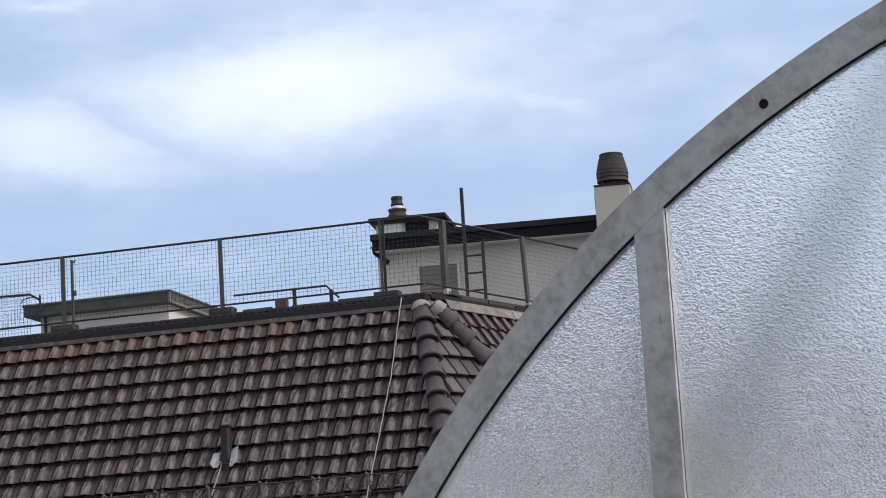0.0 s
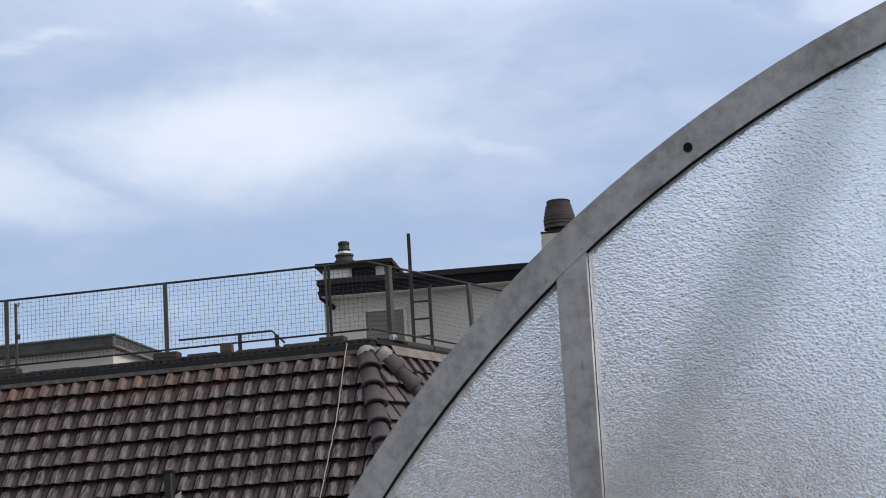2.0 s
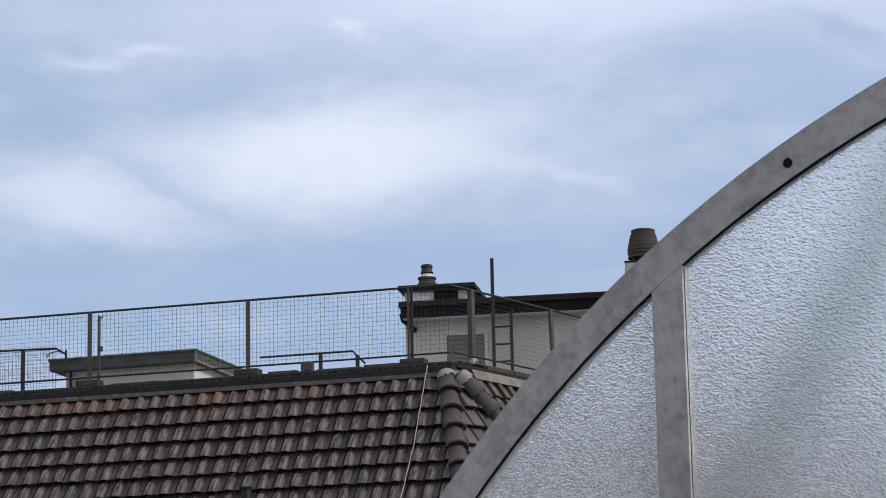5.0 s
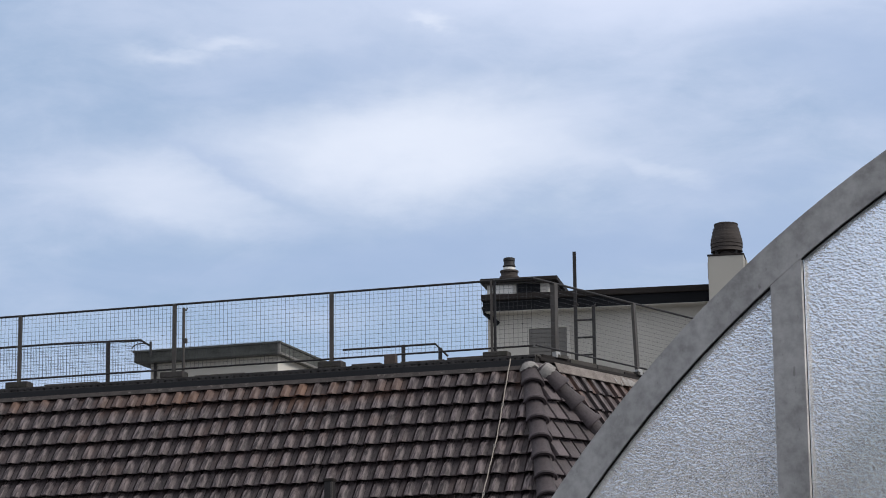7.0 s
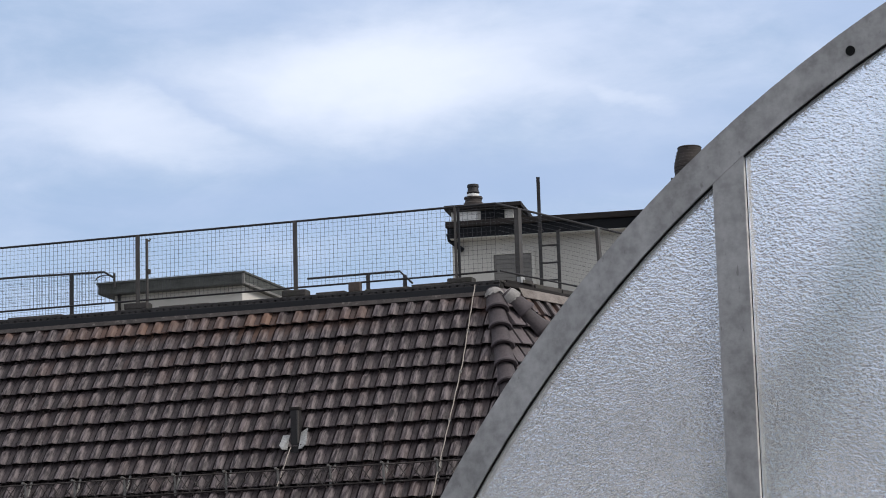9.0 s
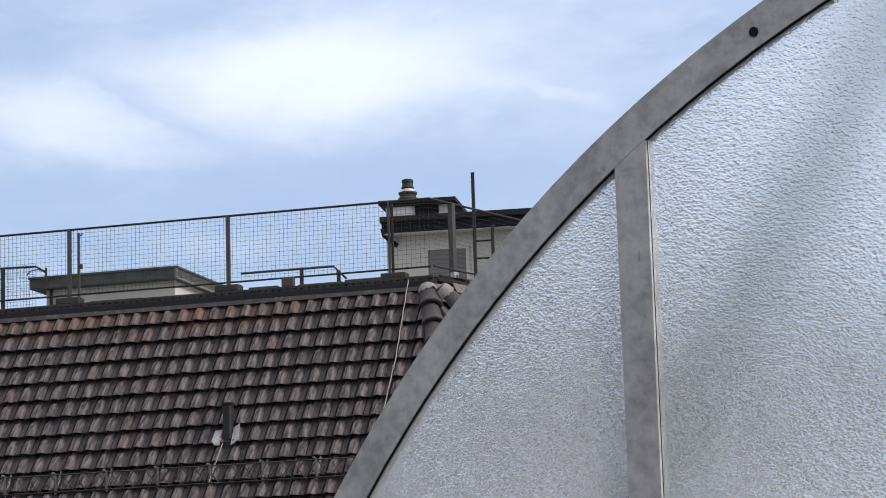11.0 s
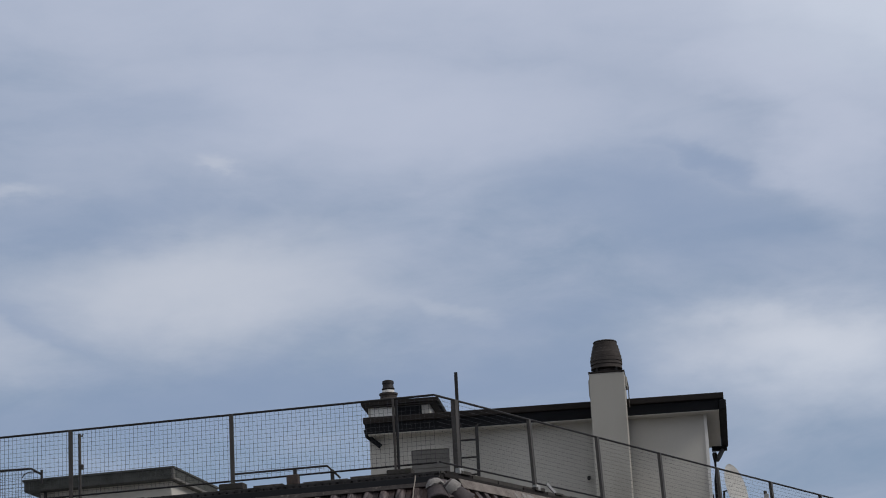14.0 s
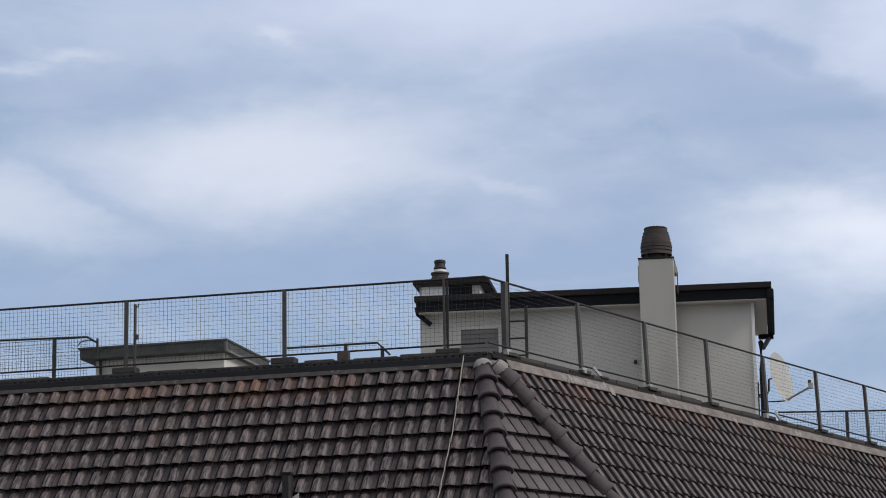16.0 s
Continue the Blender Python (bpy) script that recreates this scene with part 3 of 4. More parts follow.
# ---- low hatch house on the deck ----
F_B = pose(-3.875, 43.565, DECK, 0, 0, -14.5)
hatch = thing("roof_hatch_house", F_B, "low white hatch house with a dark overhanging metal roof", "roof structure")
part("wall", block((-2.58, 0.22, 0), (-0.12, 2.2, 0.72), 0.01), RENDERED, hatch, "white rendered walls")
part("roof_edge", block((-2.80, 0.0, 0.705), (0.0, 2.39, 0.90), 0.015), HATCHTOP, hatch, "weathered dark metal roof edge")
part("corner_strip", block((-0.035, -0.01, 0.70), (0.008, 0.03, 0.915), 0.004), SHUTTER, hatch)
part("eave_board", block((-0.008, 0.03, 0.70), (0.012, 2.40, 0.74), 0.003), SHUTTER, hatch)
part("drain_pipe", tube([(-2.45, 0.14, 0.70), (-2.45, 0.14, 0.2), (-2.45, 0.18, 0.0)], 0.03), DARKSTEEL, hatch, smooth=True)

part("cover_strip", block((-2.83, -0.02, 0.885), (0.02, 2.41, 0.925), 0.008), HATCHTOP, hatch, "pale weathered cover strip")
part("outlet", tube([(-0.05, 2.30, 0.62), (0.42, 2.30, 0.58), (0.50, 2.30, 0.45), (0.50, 2.30, 0.0)], 0.035), DARKSTEEL, hatch, smooth=True)
aerial = thing("mast", pose(-5.29, 41.87, DECK), "thin grey steel mast with small hooks beside the railing", "mast")
part("pole", tube([(0, 0, 0), (0, 0, 1.23)], 0.026), STEEL, aerial, smooth=True)
part("hook", tube([(0, 0, 1.20), (0.05, 0, 1.19), (0.06, 0, 1.23)], 0.016), STEEL, aerial)
part("clamp", block((0.01, -0.03, 0.62), (0.065, 0.03, 0.70), 0.008), STEEL, aerial)

# ---- penthouse ----
house_top = thing("rooftop_penthouse", F_P @ pose(0, 0, DECK), "white rendered rooftop penthouse with a dark flat roof edge", "penthouse")


def pz(z):
    return z - DECK


part("wall", block((-6.995, 0.35, 0), (-0.28, 3.8, pz(11.16)), 0.01), RENDERED, house_top, "off-white rendered walls")
part("corner_bead", block((-0.33, 0.335, 0), (-0.268, 0.40, pz(11.16)), 0.004), DISHWHITE, house_top, "pale corner bead")
part("soffit", block((-6.98, 0.03, pz(11.15)), (-0.02, 4.05, pz(11.19)), 0.004), RENDERED, house_top)
part("fascia", block((-7.03, 0.02, pz(11.165)), (-0.02, 4.07, pz(11.37)), 0.01), FASCIA, house_top, "dark blue-black fascia")
part("roof_edge", block((-7.06, -0.03, pz(11.374)), (0.09, 4.12, pz(11.50)), 0.02), SHEET, house_top, "dark metal roof edge")
part("side_gutter", block((-0.015, -0.02, pz(11.15)), (0.13, 4.10, pz(11.36)), 0.03), FASCIA, house_top)
part("gutter_end", block((-0.22, 3.9, pz(11.06)), (0.10, 4.06, pz(11.15)), 0.01), FASCIA, house_top)
part("downpipe", tube([(0.0, 3.95, pz(11.06)), (-0.12, 3.0, pz(10.7)), (-0.17, 0.95, pz(10.45)), (-0.17, 0.9, pz(9.9)), (-0.17, 0.9, 0)], 0.05), FASCIA, house_top, smooth=True)
part("downpipe", tube([(-7.04, 0.2, pz(11.3)), (-7.02, 0.22, pz(11.17)), (-6.76, 0.28, pz(10.95))], 0.05), FASCIA, house_top, smooth=True)
door = part("door", block((-6.16, 0.325, 0.02), (-5.40, 0.365, pz(10.83)), 0.005), SHUTTER, house_top, "closed grey roller shutter door")
for i in range(22):
    z = 0.06 + i * 0.093
    part("slat", block((-6.14, 0.312, z), (-5.42, 0.33, z + 0.08), 0.006), SHUTTER, door)
for lo, hi in (((-6.24, 0.30, 0), (-6.16, 0.37, pz(10.9))), ((-5.40, 0.30, 0), (-5.33, 0.37, pz(10.9))), ((-6.24, 0.295, pz(10.83)), (-5.33, 0.37, pz(10.90)))):
    part("frame", block(lo, hi, 0.006), RENDERED, door, "pale door frame")
upper = part("upper_block", block((-7.0, 0.36, pz(11.50)), (-5.75, 2.4, pz(11.80)), 0.01), RENDERED, house_top, "small white lift housing on the roof")
part("roof_slab", block((-7.12, 0.22, pz(11.785)), (-5.56, 2.5, pz(11.875)), 0.015), SHEET, upper)
part("lip", block((-7.06, 0.26, pz(11.757)), (-5.62, 2.45, pz(11.785)), 0.008), CONCRETE, upper)
part("louvre", block((-6.40, 0.34, pz(11.52)), (-5.92, 0.365, pz(11.75)), 0.006), FASCIA, upper)
part("wall_box", block((-6.95, 0.345, pz(11.52)), (-6.47, 0.365, pz(11.755)), 0.006), DISHWHITE, upper)
part("overflow_spout", tube([(-2.66, 0.36, pz(10.06)), (-2.66, 0.30, pz(10.05)), (-2.66, 0.27, pz(10.01))], 0.035), DARKSTEEL, house_top, smooth=True)

flue = thing("flue_vent", pose(-0.07, 50.46, 11.875), "stubby dark metal flue vent with a stepped cap", "vent")
part("base_ring", turned([(0.20, 0), (0.20, 0.22), (0.17, 0.24), (0.17, 0.30), (0.19, 0.31), (0.19, 0.345)], 24), BRICKCAP, flue, smooth=True)
part("collar", turned([(0.125, 0.345), (0.125, 0.41)], 24), DISHWHITE, flue, "pale collar", smooth=True)
part("cap", turned([(0.115, 0.41), (0.135, 0.44), (0.115, 0.47), (0.108, 0.545), (0.120, 0.55), (0.118, 0.60), (0.095, 0.615), (0.03, 0.62)], 24), DARKSTEEL, flue, smooth=True)

ladder = thing("roof_ladder", F_P @ pose(-5.125, -0.33, DECK), "dark steel roof ladder with one tall stile beside the shutter door", "ladder")
part("stile", tube([(0, 0, 0), (0, 0, pz(12.21))], 0.044, square=True), DARKSTEEL, ladder, "tall dark stile")
part("stile", tube([(0.355, 0, 0), (0.355, 0, pz(11.12))], 0.042, square=True), DARKSTEEL, ladder)
for i in range(7):
    part("rung", tube([(0, 0, 0.05 + 0.345 * i), (0.355, 0, 0.05 + 0.345 * i)], 0.019), DARKSTEEL, ladder, smooth=True)
part("wall_stay", tube([(0.0, 0, pz(11.2)), (0.02, 0.3, pz(11.2))], 0.014), DARKSTEEL, ladder)
part("wall_stay", tube([(0.355, 0, pz(11.1)), (0.355, 0.3, pz(11.2))], 0.014), DARKSTEEL, ladder)

chimney = thing("chimney", F_P @ pose(-2.15, -0.15, DECK), "pale rendered chimney with a dark ribbed barrel cowl", "chimney")
part("shaft", block((-0.345, -0.35, 0), (0.345, 0.36, pz(11.95)), 0.012), CHIMNEY, chimney, "streaked pale rendered shaft")
part("crown", block((-0.355, -0.36, pz(11.95)), (0.355, 0.37, pz(11.985)), 0.008), SHEET, chimney)
part("side_box", block((0.345, -0.1, pz(11.70)), (0.385, 0.25, pz(11.90)), 0.01), CHIMNEY, chimney)
part("side_box", block((-0.375, -0.1, pz(11.55)), (-0.345, 0.25, pz(11.88)), 0.01), CHIMNEY, chimney)
part("lightning_rod", tube([(0.40, 0, pz(11.3)), (0.40, 0, pz(11.72)), (0.37, 0, pz(11.9))], 0.01), STEEL, chimney)
profile = [(0.24, pz(12.075)), (0.31, pz(12.085))]
for i in range(8):
    z, r = 12.10 + i * 0.066, 0.306 + 0.012 * math.sin(min(i, 4) * 0.78) - 0.072 * (i / 7.0) ** 2.6
    profile += [(r, pz(z)), (r - 0.001, pz(z + 0.048)), (r - 0.012, pz(z + 0.053)), (r - 0.012, pz(z + 0.063))]
profile += [(0.238, pz(12.63)), (0.22, pz(12.65))]
cowl = part("cowl", turned(profile, 36), BRICKCAP, chimney, "dark ribbed barrel cowl", smooth=True)
part("neck", turned([(0.20, pz(11.985)), (0.20, pz(12.075))], 24), BRICKCAP, cowl)
for i in range(4):
    c, s = math.cos(i * math.pi / 2 + 0.8), math.sin(i * math.pi / 2 + 0.8)
    part("foot", block((-0.02, -0.02, pz(11.985)), (0.02, 0.02, pz(12.09)), 0.003, Matrix.Translation((0.27 * c, 0.27 * s, 0))), DARKSTEEL, cowl)

# satellite dish beside the penthouse
dish = thing("satellite_dish", pose(6.44, 49.95, 9.20), "white satellite dish on a bent steel bracket beside the penthouse", "satellite dish")
bm = bmesh.new()
rings = []
for i in range(7):
    r = i / 6.0
    rings.append([bm.verts.new((0.46 * r * math.cos(a), 0.52 * r * math.sin(a), 0.10 * r * r)) for a in [2 * math.pi * j / 36 for j in range(36)]] if i else [bm.verts.new((0, 0, 0))])
for j in range(36):
    bm.faces.new((rings[0][0], rings[1][j], rings[1][(j + 1) % 36]))
for a, b in zip(rings[1:], rings[2:]):
    for j in range(36):
        bm.faces.new((a[j], b[j], b[(j + 1) % 36], a[(j + 1) % 36]))
bmesh.ops.solidify(bm, geom=bm.faces[:], thickness=0.012)
FACE = Matrix.Translation((0.30, 0, 0.62)) @ Vector((0.81, -0.56, 0.19)).to_track_quat("Z", "Y").to_matrix().to_4x4()
bmesh.ops.transform(bm, matrix=FACE, verts=bm.verts[:])
part("reflector", bm, DISHWHITE, dish, "white oval reflector", smooth=True)
part("arm", tube([(0.36, -0.03, 0.14), (0.50, -0.05, 0.18), (0.95, -0.14, 0.41)], 0.022), LEAD, dish, smooth=True)
part("arm_brace", tube([(-0.08, 0, 0.25), (0.10, 0, 0.14), (0.36, -0.03, 0.14)], 0.014), DARKSTEEL, dish, smooth=True)
head = part("feed_head", block((0.91, -0.18, 0.37), (1.0, -0.09, 0.49), 0.015), LEAD, dish)
part("horn", turned([(0.035, 0.0), (0.035, 0.06)], 14, None, (0.935, -0.14, 0.49)), STEEL, head)
part("bracket", tube([(-0.10, 0, 0.28), (0.08, 0, 0.28), (0.12, 0, 0.36), (0.13, 0, 0.60), (0.22, 0, 0.62)], 0.022), DARKSTEEL, dish, smooth=True)
part("mast", tube([(-0.10, 0, -0.33), (-0.10, 0, 0.55)], 0.026), DARKSTEEL, dish, smooth=True)

# ---- things on the front slope ----
def on_l(x, s, h=0.0):
    return S_L @ Vector((x, -s, h))


cable = thing("lightning_cable", Matrix.Translation(on_l(-0.40, 0.1)), "thin pale cable running down the tiles", "cable")
inv = cable.matrix_world.inverted()
line = [inv @ on_l(-0.40 - 0.001 * i + 0.004 * math.sin(i * 1.7) - (0.0 if i < 16 else 0.006 * (i - 15)), 0.05 + 0.1 * i, 0.152) for i in range(46)]
part("conductor", tube(line, 0.009, 6), ROPE, cable, smooth=True)
for i in (9, 17, 26, 35):
    p = line[i]
    part("clip", block((-0.02, -0.02, -0.035), (0.02, 0.02, 0.015), 0.004, Matrix.Translation(p)), MORTAR, cable)

vent_at = on_l(-3.0, 2.86, 0.05)
vp = thing("roof_vent_pipe", Matrix.Translation(vent_at), "short dark square vent pipe with torn lead flashing in the tiles", "vent pipe")
part("pipe", block((-0.07, -0.07, -0.15), (0.07, 0.07, 0.54), 0.012, pose(0, 0, 0, 0, 0, -14.5)), DARKSTEEL, vp)
part("rim", block((-0.082, -0.082, 0.52), (0.082, 0.082, 0.57), 0.01, pose(0, 0, 0, 0, 0, -14.5)), SHEET, vp)
part("trim", block((0.045, -0.095, 0.0), (0.075, -0.065, 0.51), 0.006, pose(0, 0, 0, 0, 0, -14.5)), STEEL, vp)
tail = [Matrix.Translation(-vent_at) @ on_l(-3.04 - 0.012 * i, 3.0 + 0.09 * i, 0.15 + 0.006 * (i % 3)) for i in range(9)]
part("wire", tube(tail, 0.008, 6), ROPE, vp, smooth=True)
for sx, w, hgt in ((-1, 0.13, 0.22), (1, 0.12, 0.34)):
    bm = bmesh.new()
    pts = [(0.09, -0.05), (0.09, 0.16 + hgt * 0.3), (0.12 + w * 0.6, hgt), (0.10 + w, 0.02), (0.16, -0.07)]
    tri = [bm.verts.new((sx * x, y, 0.055 + 0.01 * i)) for i, (x, y) in enumerate(pts)]
    bm.faces.new(tri if sx < 0 else tri[::-1])
    bmesh.ops.solidify(bm, geom=bm.faces[:], thickness=0.012)
    fl = part("flashing", bm, LEAD, vp, "crumpled lead flashing")
    fl.matrix_basis = Matrix.Translation(-vent_at) @ S_L @ Matrix.Translation((-3.0, -2.98, 0.085))

guard = thing("snow_guard", Matrix.Translation(on_l(0.3, 3.62)), "rusty lattice snow guard along the lower tiles", "snow guard")
gi = guard.matrix_world.inverted() @ S_L


def on_guard(x, h):
    return gi @ (Matrix.Translation((x, -3.70, 0.10)) @ Vector((0, h * 0.85, h * 0.5)))


X0, X1 = -9.6, 0.55
for h in (0.0, 0.27):
    part("rail", tube([on_guard(X0, h), on_guard(X1, h)], 0.012, 6), COPPER, guard)
bm = bmesh.new()
i = 0
while X0 + i * 0.2 < X1 - 0.2:
    a = X0 + i * 0.2
    tube([on_guard(a, 0.0), on_guard(a + 0.2, 0.27)], 0.008, 4, bm)
    tube([on_guard(a + 0.2, 0.0), on_guard(a, 0.27)], 0.008, 4, bm)
    i += 1
tagged(part("lattice", bm, COPPER, guard), kind="stuff")
for i in range(12):
    x = 0.30 - 0.86 * i
    part("bracket", tube([gi @ Vector((x, -3.3, 0.07)), gi @ Vector((x, -3.72, 0.09)), on_guard(x, 0.29), gi @ Vector((x, -3.50, 0.34))], 0.020, 6), SHUTTER, guard, "pale galvanised bracket")

# ---- curved glazed screen in the foreground ----
F_G = pose(2.041, 5.095, 0, 0, 0, -36)          # x along the screen, y away from the camera
CX, CZ, RO, BAR = 1.201, 0.996, 2.2845, 0.0635
screen = thing("glazed_screen", F_G, "arched galvanised steel screen glazed with obscure patterned glass", "screen")


def arch(r0, r1, y0, y1, steps=96):
    bm = bmesh.new()
    rows_ = []
    for i in range(steps + 1):
        a = math.pi * i / steps
        c, s = math.cos(a), math.sin(a)
        rows_.append([bm.verts.new((CX + r * c, y, CZ + r * s)) for r, y in ((r0, y0), (r1, y0), (r1, y1), (r0, y1))])
    for a, b in zip(rows_, rows_[1:]):
        for j in range(4):
            bm.faces.new((a[j], a[(j + 1) % 4], b[(j + 1) % 4], b[j]))
    bm.faces.new(rows_[0])
    bm.faces.new(rows_[-1][::-1])
    return bm


def eased(bm, offset):
    sharp = [e for e in bm.edges if len(e.link_faces) == 2 and e.calc_face_angle(0) > 0.8]
    bmesh.ops.bevel(bm, geom=sharp, offset=offset, segments=2, affect="EDGES")
    return bm


RI = RO - BAR
hoop = part("hoop", eased(arch(RI, RO, 0.0, 0.027), 0.0025), ZINC, screen, "bent galvanised steel hoop", smooth=True)
part("seal", arch(RI - 0.0022, RI - 0.0004, 0.0025, 0.0075), SEAL, screen, "black rubber glazing seal")
for x in (CX - RO, CX + RI):
    part("leg", block((x, 0.0, 0.0), (x + BAR, 0.027, CZ), 0.0025), ZINC, screen)
MUL0, MUL1 = 0.0010, 0.0662


def height(x, r):
    return CZ + math.sqrt(max(r * r - (x - CX) ** 2, 0))


part("mullion", block((MUL0, 0.0006, 0.10), (MUL1, 0.0265, height(MUL1, RI) + 0.003), 0.002), ZINC, screen, "galvanised steel upright")
part("seal", block((MUL1, 0.0062, 0.16), (MUL1 + 0.0010, 0.0073, height(MUL1, RI) - 0.004)), SEAL, screen)
part("bottom_rail", block((CX - RI, 0.002, 0.10), (CX + RI, 0.0265, 0.16), 0.003), ZINC, screen)
# black disc, slightly proud, stands in for the darkness inside a hole
hole = part("hole_disc", turned([(0.0085, -0.002), (0.0085, 0.01)], 20), SEAL, hoop, "black disc painted as the dark inside of a drilled hole")
hole.matrix_basis = Matrix.Translation((0.287, 0.0, 2.867 + 0.182)) @ pose(0, 0, 0, -90)


def pane(x0, x1):
    bm = bmesh.new()
    n = 48
    top = [(x0 + (x1 - x0) * i / n, height(x0 + (x1 - x0) * i / n, RI - 0.003)) for i in range(n + 1)]
    out = [(x0, 0.155)] + top + [(x1, 0.155)]
    front = [bm.verts.new((x, 0.0075, z)) for x, z in out]
    rear = [bm.verts.new((x, 0.0127, z)) for x, z in out]
    bm.faces.new(front)
    bm.faces.new(rear[::-1])
    for j in range(len(out)):
        bm.faces.new((front[j], rear[j], rear[(j + 1) % len(out)], front[(j + 1) % len(out)]))
    ob = part("pane", bm, GLASS, screen, "obscure hammered glass pane")
    ob.visible_shadow = False
    return ob


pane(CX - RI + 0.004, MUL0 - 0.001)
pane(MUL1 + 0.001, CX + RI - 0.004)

# ---- roof tiles, last ----
TW, TE, TL = 0.275, 0.35, 0.40
PROFILE = ((0.0, 0.008), (0.30, 0.006), (0.35, -0.014), (0.40, -0.014), (0.45, 0.046), (0.53, 0.060), (0.78, 0.055), (0.92, 0.018), (1.0, 0.009))
FLAT = ((0.0, -0.05), (0.13, -0.048), (0.15, 0.018), (0.18, 0.029), (0.50, 0.035), (0.90, 0.038), (0.975, 0.034), (1.0, -0.03))
# how far up the tile, its lift off the battens, how much of the roll is left there and how wide it is
ROLL = ((0.0, 0.088, 1.0, 1.0), (0.014, 0.094, 1.0, 1.0), (0.19, 0.056, 0.92, 0.96), (0.268, 0.037, 0.80, 0.88), (0.322, 0.024, 0.06, 0.60), (0.40, 0.004, 0.0, 0.6))
SIDE = ((0.0, 0.050, 1.0, 1.0), (0.014, 0.056, 1.0, 1.0), (0.30, 0.020, 0.95, 0.98), (0.40, 0.004, 0.7, 0.9))
PLAIN = ((0.0, 0.108, 1.0, 1.0), (0.014, 0.114, 1.0, 1.0), (0.40, 0.004, 1.0, 1.0))


def tile_shape(profile, rows_):
    """Vertices and faces of one pan tile: x across, y up the slope from its lower edge, z out of the roof."""
    v, f = [], []
    n = len(profile)
    for y, lift, left, wide in rows_:
        for x, z in profile:
            if rows_ is not PLAIN and z > 0.010:
                x, z = 0.67 + (x - 0.67) * wide, 0.008 + (z - 0.008) * left
            v.append((x * (TW - 0.004), y - (0.35 * z if y < 0.1 else 0.0), z + lift))
    for x, z in profile:
        v.append((x * (TW - 0.004), 0.040 - 0.3 * z, max(z, 0.0) * 0.9 + 0.25 * rows_[0][1]))
    for r in range(len(rows_) - 1):
        for j in range(n - 1):
            f.append((r * n + j, r * n + j + 1, (r + 1) * n + j + 1, (r + 1) * n + j))
    base = len(rows_) * n
    for j in range(n - 1):
        f.append((base + j, base + j + 1, j + 1, j))
    return v, f


def tile_mesh(profile, rows_, mat):
    v, f = tile_shape(profile, rows_)
    mesh = bpy.data.meshes.new("tile")
    mesh.from_pydata(v, [], f)
    mesh.materials.append(mat)
    mesh.shade_smooth()
    mesh.set_sharp_from_angle(angle=radians(35))
    return mesh


TILE_MESH, SIDE_MESH, FLAT_MESH = tile_mesh(PROFILE, ROLL, TILE), tile_mesh(PROFILE, SIDE, TILE), tile_mesh(FLAT, PLAIN, FLATTILE)
rng = random.Random(7)


def tile_field(parent, cells, near, mesh_one, profile, rows_):
    """The nearest tiles as pieces of their own, the rest joined."""
    cells = sorted(cells, key=near)
    verts, faces = [], []
    shape_v, shape_f = tile_shape(profile, rows_)
    for k, (x, s) in enumerate(cells):
        m = Matrix.Translation((x + rng.uniform(-0.004, 0.004), -s + rng.uniform(-0.006, 0.006), rng.uniform(-0.003, 0.004))) @ Euler(
            (rng.uniform(-0.012, 0.012), rng.uniform(-0.012, 0.012), rng.uniform(-0.010, 0.010))).to_matrix().to_4x4()
        if k < 300:
            ob = new("tile", mesh_one)
            ob.parent = parent
            ob.matrix_basis = m
        else:
            base = len(verts)
            verts += [m @ Vector(p) for p in shape_v]
            faces += [tuple(base + i for i in q) for q in shape_f]
    if verts:
        mesh = bpy.data.meshes.new("tiles")
        mesh.from_pydata(verts, [], faces)
        mesh.materials.append(mesh_one.materials[0])
        mesh.shade_smooth()
        mesh.set_sharp_from_angle(angle=radians(35))
        ob = new("tiles", mesh)
        ob.parent = parent
        tagged(ob, kind="stuff")


cells = [(-j * TW, 0.50 + TE * r) for r in range(14) for j in range(-6, 53) if -j * TW + TW * 0.5 < hip1(0.50 + TE * r - 0.15)]
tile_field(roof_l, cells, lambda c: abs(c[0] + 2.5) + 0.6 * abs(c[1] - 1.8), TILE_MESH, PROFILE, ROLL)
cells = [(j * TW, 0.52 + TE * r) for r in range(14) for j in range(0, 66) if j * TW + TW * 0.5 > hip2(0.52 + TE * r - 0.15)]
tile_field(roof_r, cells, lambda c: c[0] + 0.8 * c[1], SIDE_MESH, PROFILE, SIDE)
cells = []
for r in range(1, 14):
    s = 0.11 + TE * r
    a, b = ic1.x / -ic1.y * (s - 0.15), ic2.x / -ic2.y * (s - 0.15)
    cells += [(j * TW + 0.1, s) for j in range(-20, 20) if a + 0.02 < j * TW + 0.1 + TW * 0.5 < b - 0.04]
tile_field(roof_c, cells, lambda c: c[1], FLAT_MESH, FLAT, PLAIN)


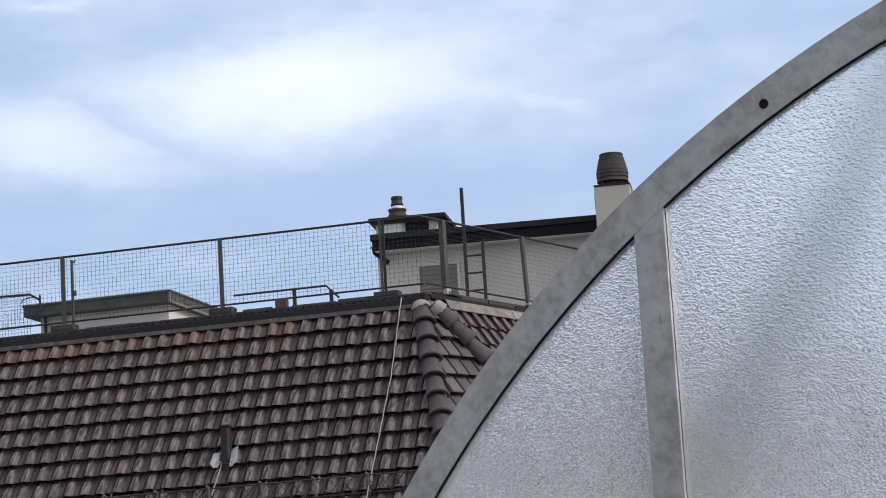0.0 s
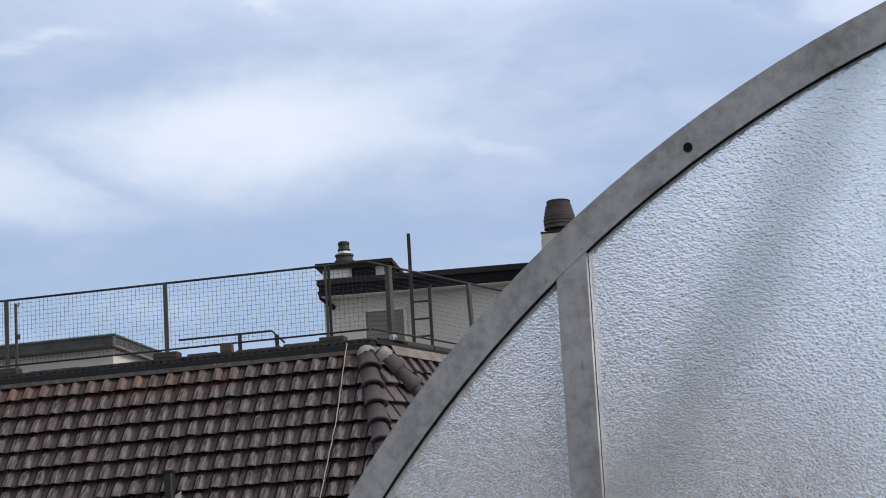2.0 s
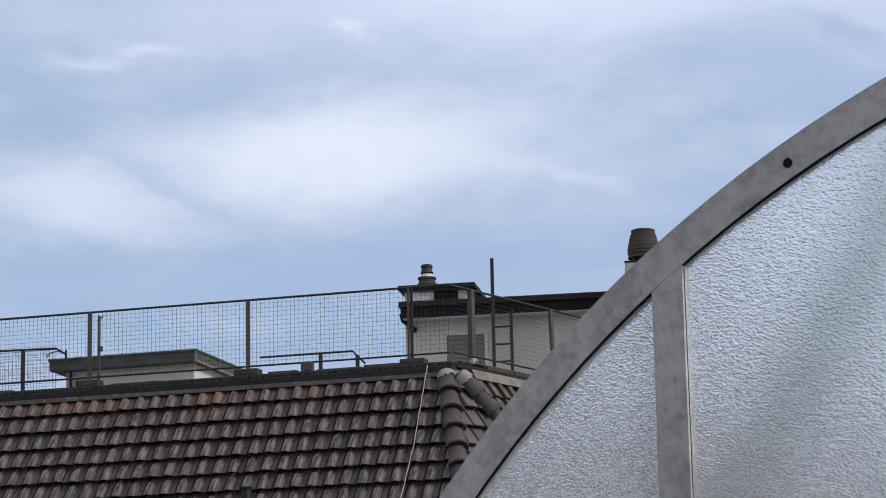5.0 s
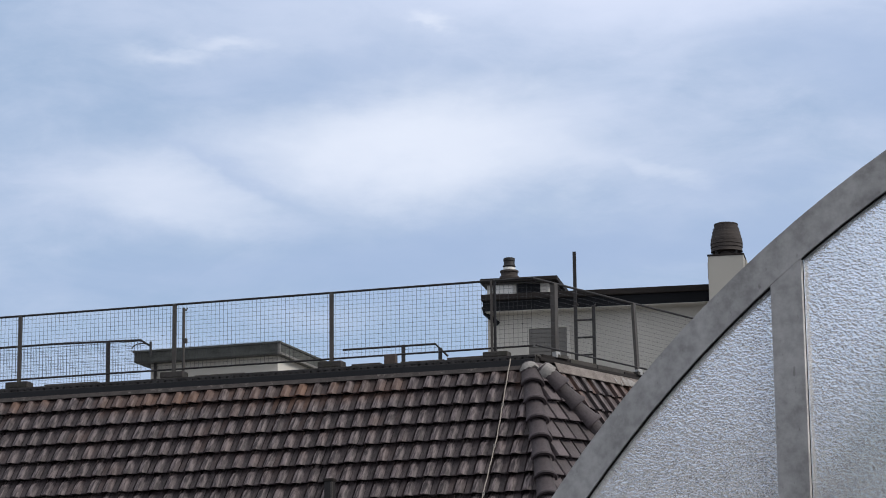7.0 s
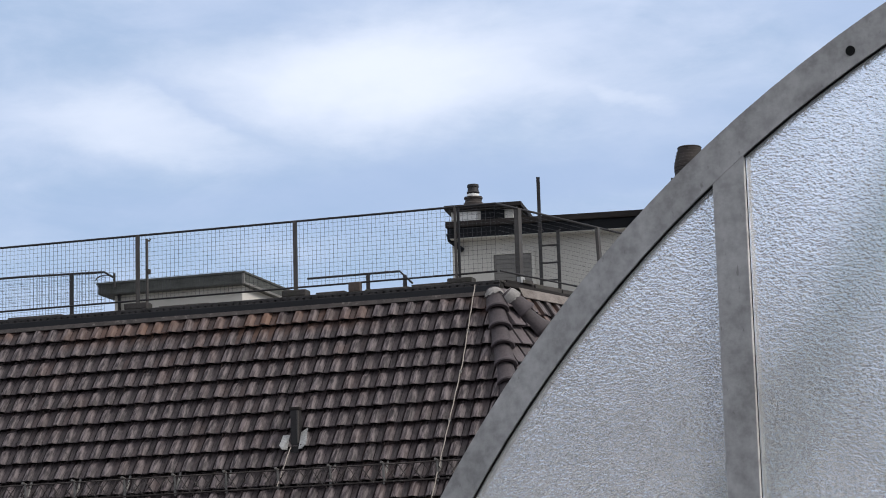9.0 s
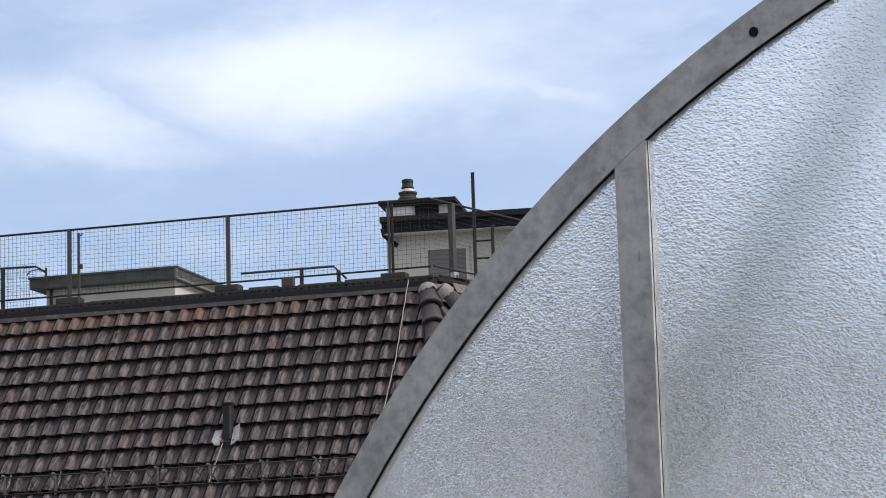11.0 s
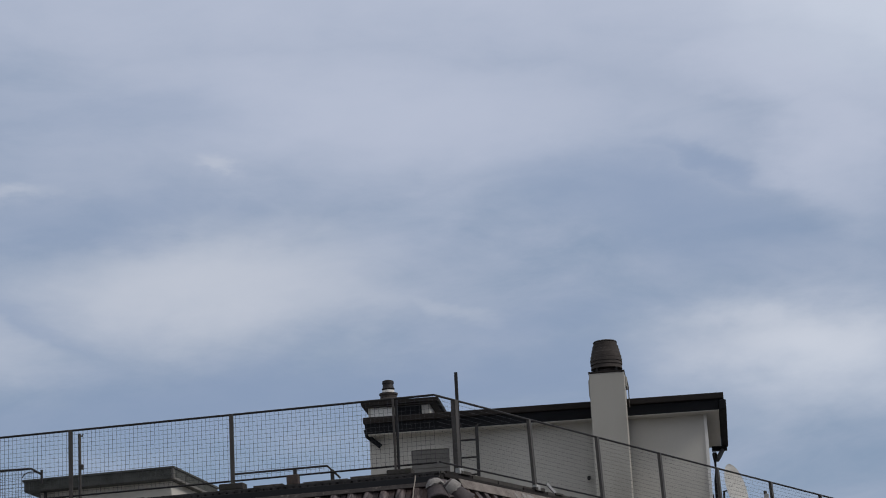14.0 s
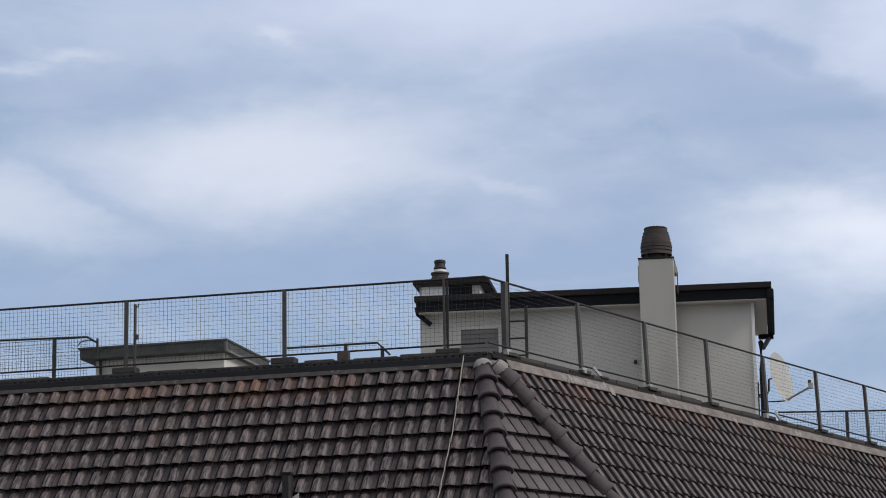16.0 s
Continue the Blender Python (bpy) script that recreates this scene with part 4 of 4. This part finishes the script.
def hip_mesh():
    bm = bmesh.new()
    rows_ = []
    n = 10
    for y, r, z in ((0.0, 0.184, 0.040), (0.02, 0.192, 0.042), (0.05, 0.184, 0.036), (0.10, 0.168, 0.024), (0.46, 0.128, -0.010)):
        rows_.append([bm.verts.new((r * math.cos(math.pi * j / n), y, z + r * math.sin(math.pi * j / n))) for j in range(n + 1)])
    for a, b in zip(rows_, rows_[1:]):
        for j in range(n):
            bm.faces.new((a[j], a[j + 1], b[j + 1], b[j]))
    inner = [bm.verts.new((0.15 * math.cos(math.pi * j / n), 0.0, 0.02 + 0.15 * math.sin(math.pi * j / n))) for j in range(n + 1)]
    for j in range(n):
        bm.faces.new((inner[j], inner[j + 1], rows_[0][j + 1], rows_[0][j]))
    bmesh.ops.recalc_face_normals(bm, faces=bm.faces[:])
    mesh = bpy.data.meshes.new("hip_tile")
    bm.to_mesh(mesh)
    bm.free()
    mesh.materials.append(HIP)
    mesh.shade_smooth()
    mesh.set_sharp_from_angle(angle=radians(40))
    return mesh


HIP_MESH = hip_mesh()
for slope_m, a, b, lift, first, pitch, n1 in ((S_L, -0.160, 0.237, 0.045, 0.590, 0.376, N_L), (S_R, -0.21, 0.61, 0.053, 0.66, 0.386, N_R)):
    start, n2 = slope_m @ Vector((a, 0, 0)), N_C
    direction = slope_m @ Vector((a + 4 * b, -4.0, 0)) - start
    up = -direction.normalized()
    out = (n1 + n2).normalized()
    out = (out - up * out.dot(up)).normalized()
    side = up.cross(out)
    turn = Matrix((side, up, out)).transposed().to_4x4()
    for i in range(15):
        ob = new("hip_tile", HIP_MESH)
        ob.parent = house
        ob.matrix_basis = HOUSE_INV @ Matrix.Translation(start - up * (first + pitch * i) + out * lift) @ turn
    # rough mortar sleeve over the topmost hip tile
    sleeve, loops = bmesh.new(), []
    for y, r in ((-0.235, 0.145), (-0.23, 0.170), (-0.19, 0.166), (-0.14, 0.156), (-0.09, 0.134), (-0.06, 0.092), (-0.04, 0.02)):
        loop = []
        for j in range(17):
            a = math.pi * j / 16
            n3 = noise.noise(Vector((math.cos(a) * 3, y * 14, math.sin(a) * 3 + first * 40)))
            loop.append(sleeve.verts.new(((r + 0.009 * n3) * math.cos(a), y + 0.05 * n3 * (y < -0.20), 0.025 + (r + 0.009 * n3) * math.sin(a))))
        loops.append(loop)
    for a, b in zip(loops, loops[1:]):
        for j in range(16):
            sleeve.faces.new((a[j], a[j + 1], b[j + 1], b[j]))
    cap = part("mortar_cap", sleeve, MORTAR, house, "pale mortar at the head of the hip", smooth=True)
    cap.matrix_basis = HOUSE_INV @ Matrix.Translation(start - up * (first - 0.51) + out * (lift - 0.014)) @ turn

# mortar smeared over the side flashing and the first course
for i in range(26):
    x = 2.0 + 0.11 * i + rng.uniform(-0.06, 0.06) if i < 16 else rng.uniform(4.5, 15.0)
    size = (rng.uniform(0.02, 0.09), rng.uniform(0.03, 0.10), 0.006)
    blob = bmesh.new()
    bmesh.ops.create_icosphere(blob, subdivisions=2, radius=1.0)
    for v in blob.verts:
        v.co = v.co * (1 + 0.45 * noise.noise(v.co * 1.6 + Vector((i * 3.1, 0, 0))))
        v.co = Vector((v.co.x * size[0], v.co.y * size[1], v.co.z * size[2]))
    dab = part("mortar_smear", blob, MORTAR, house, smooth=True)
    dab.matrix_basis = HOUSE_INV @ S_R @ Matrix.Translation((x, -rng.uniform(0.13, 0.24), 0.110)) @ pose(0, 0, 0, 0, 0, rng.uniform(-25, 25))
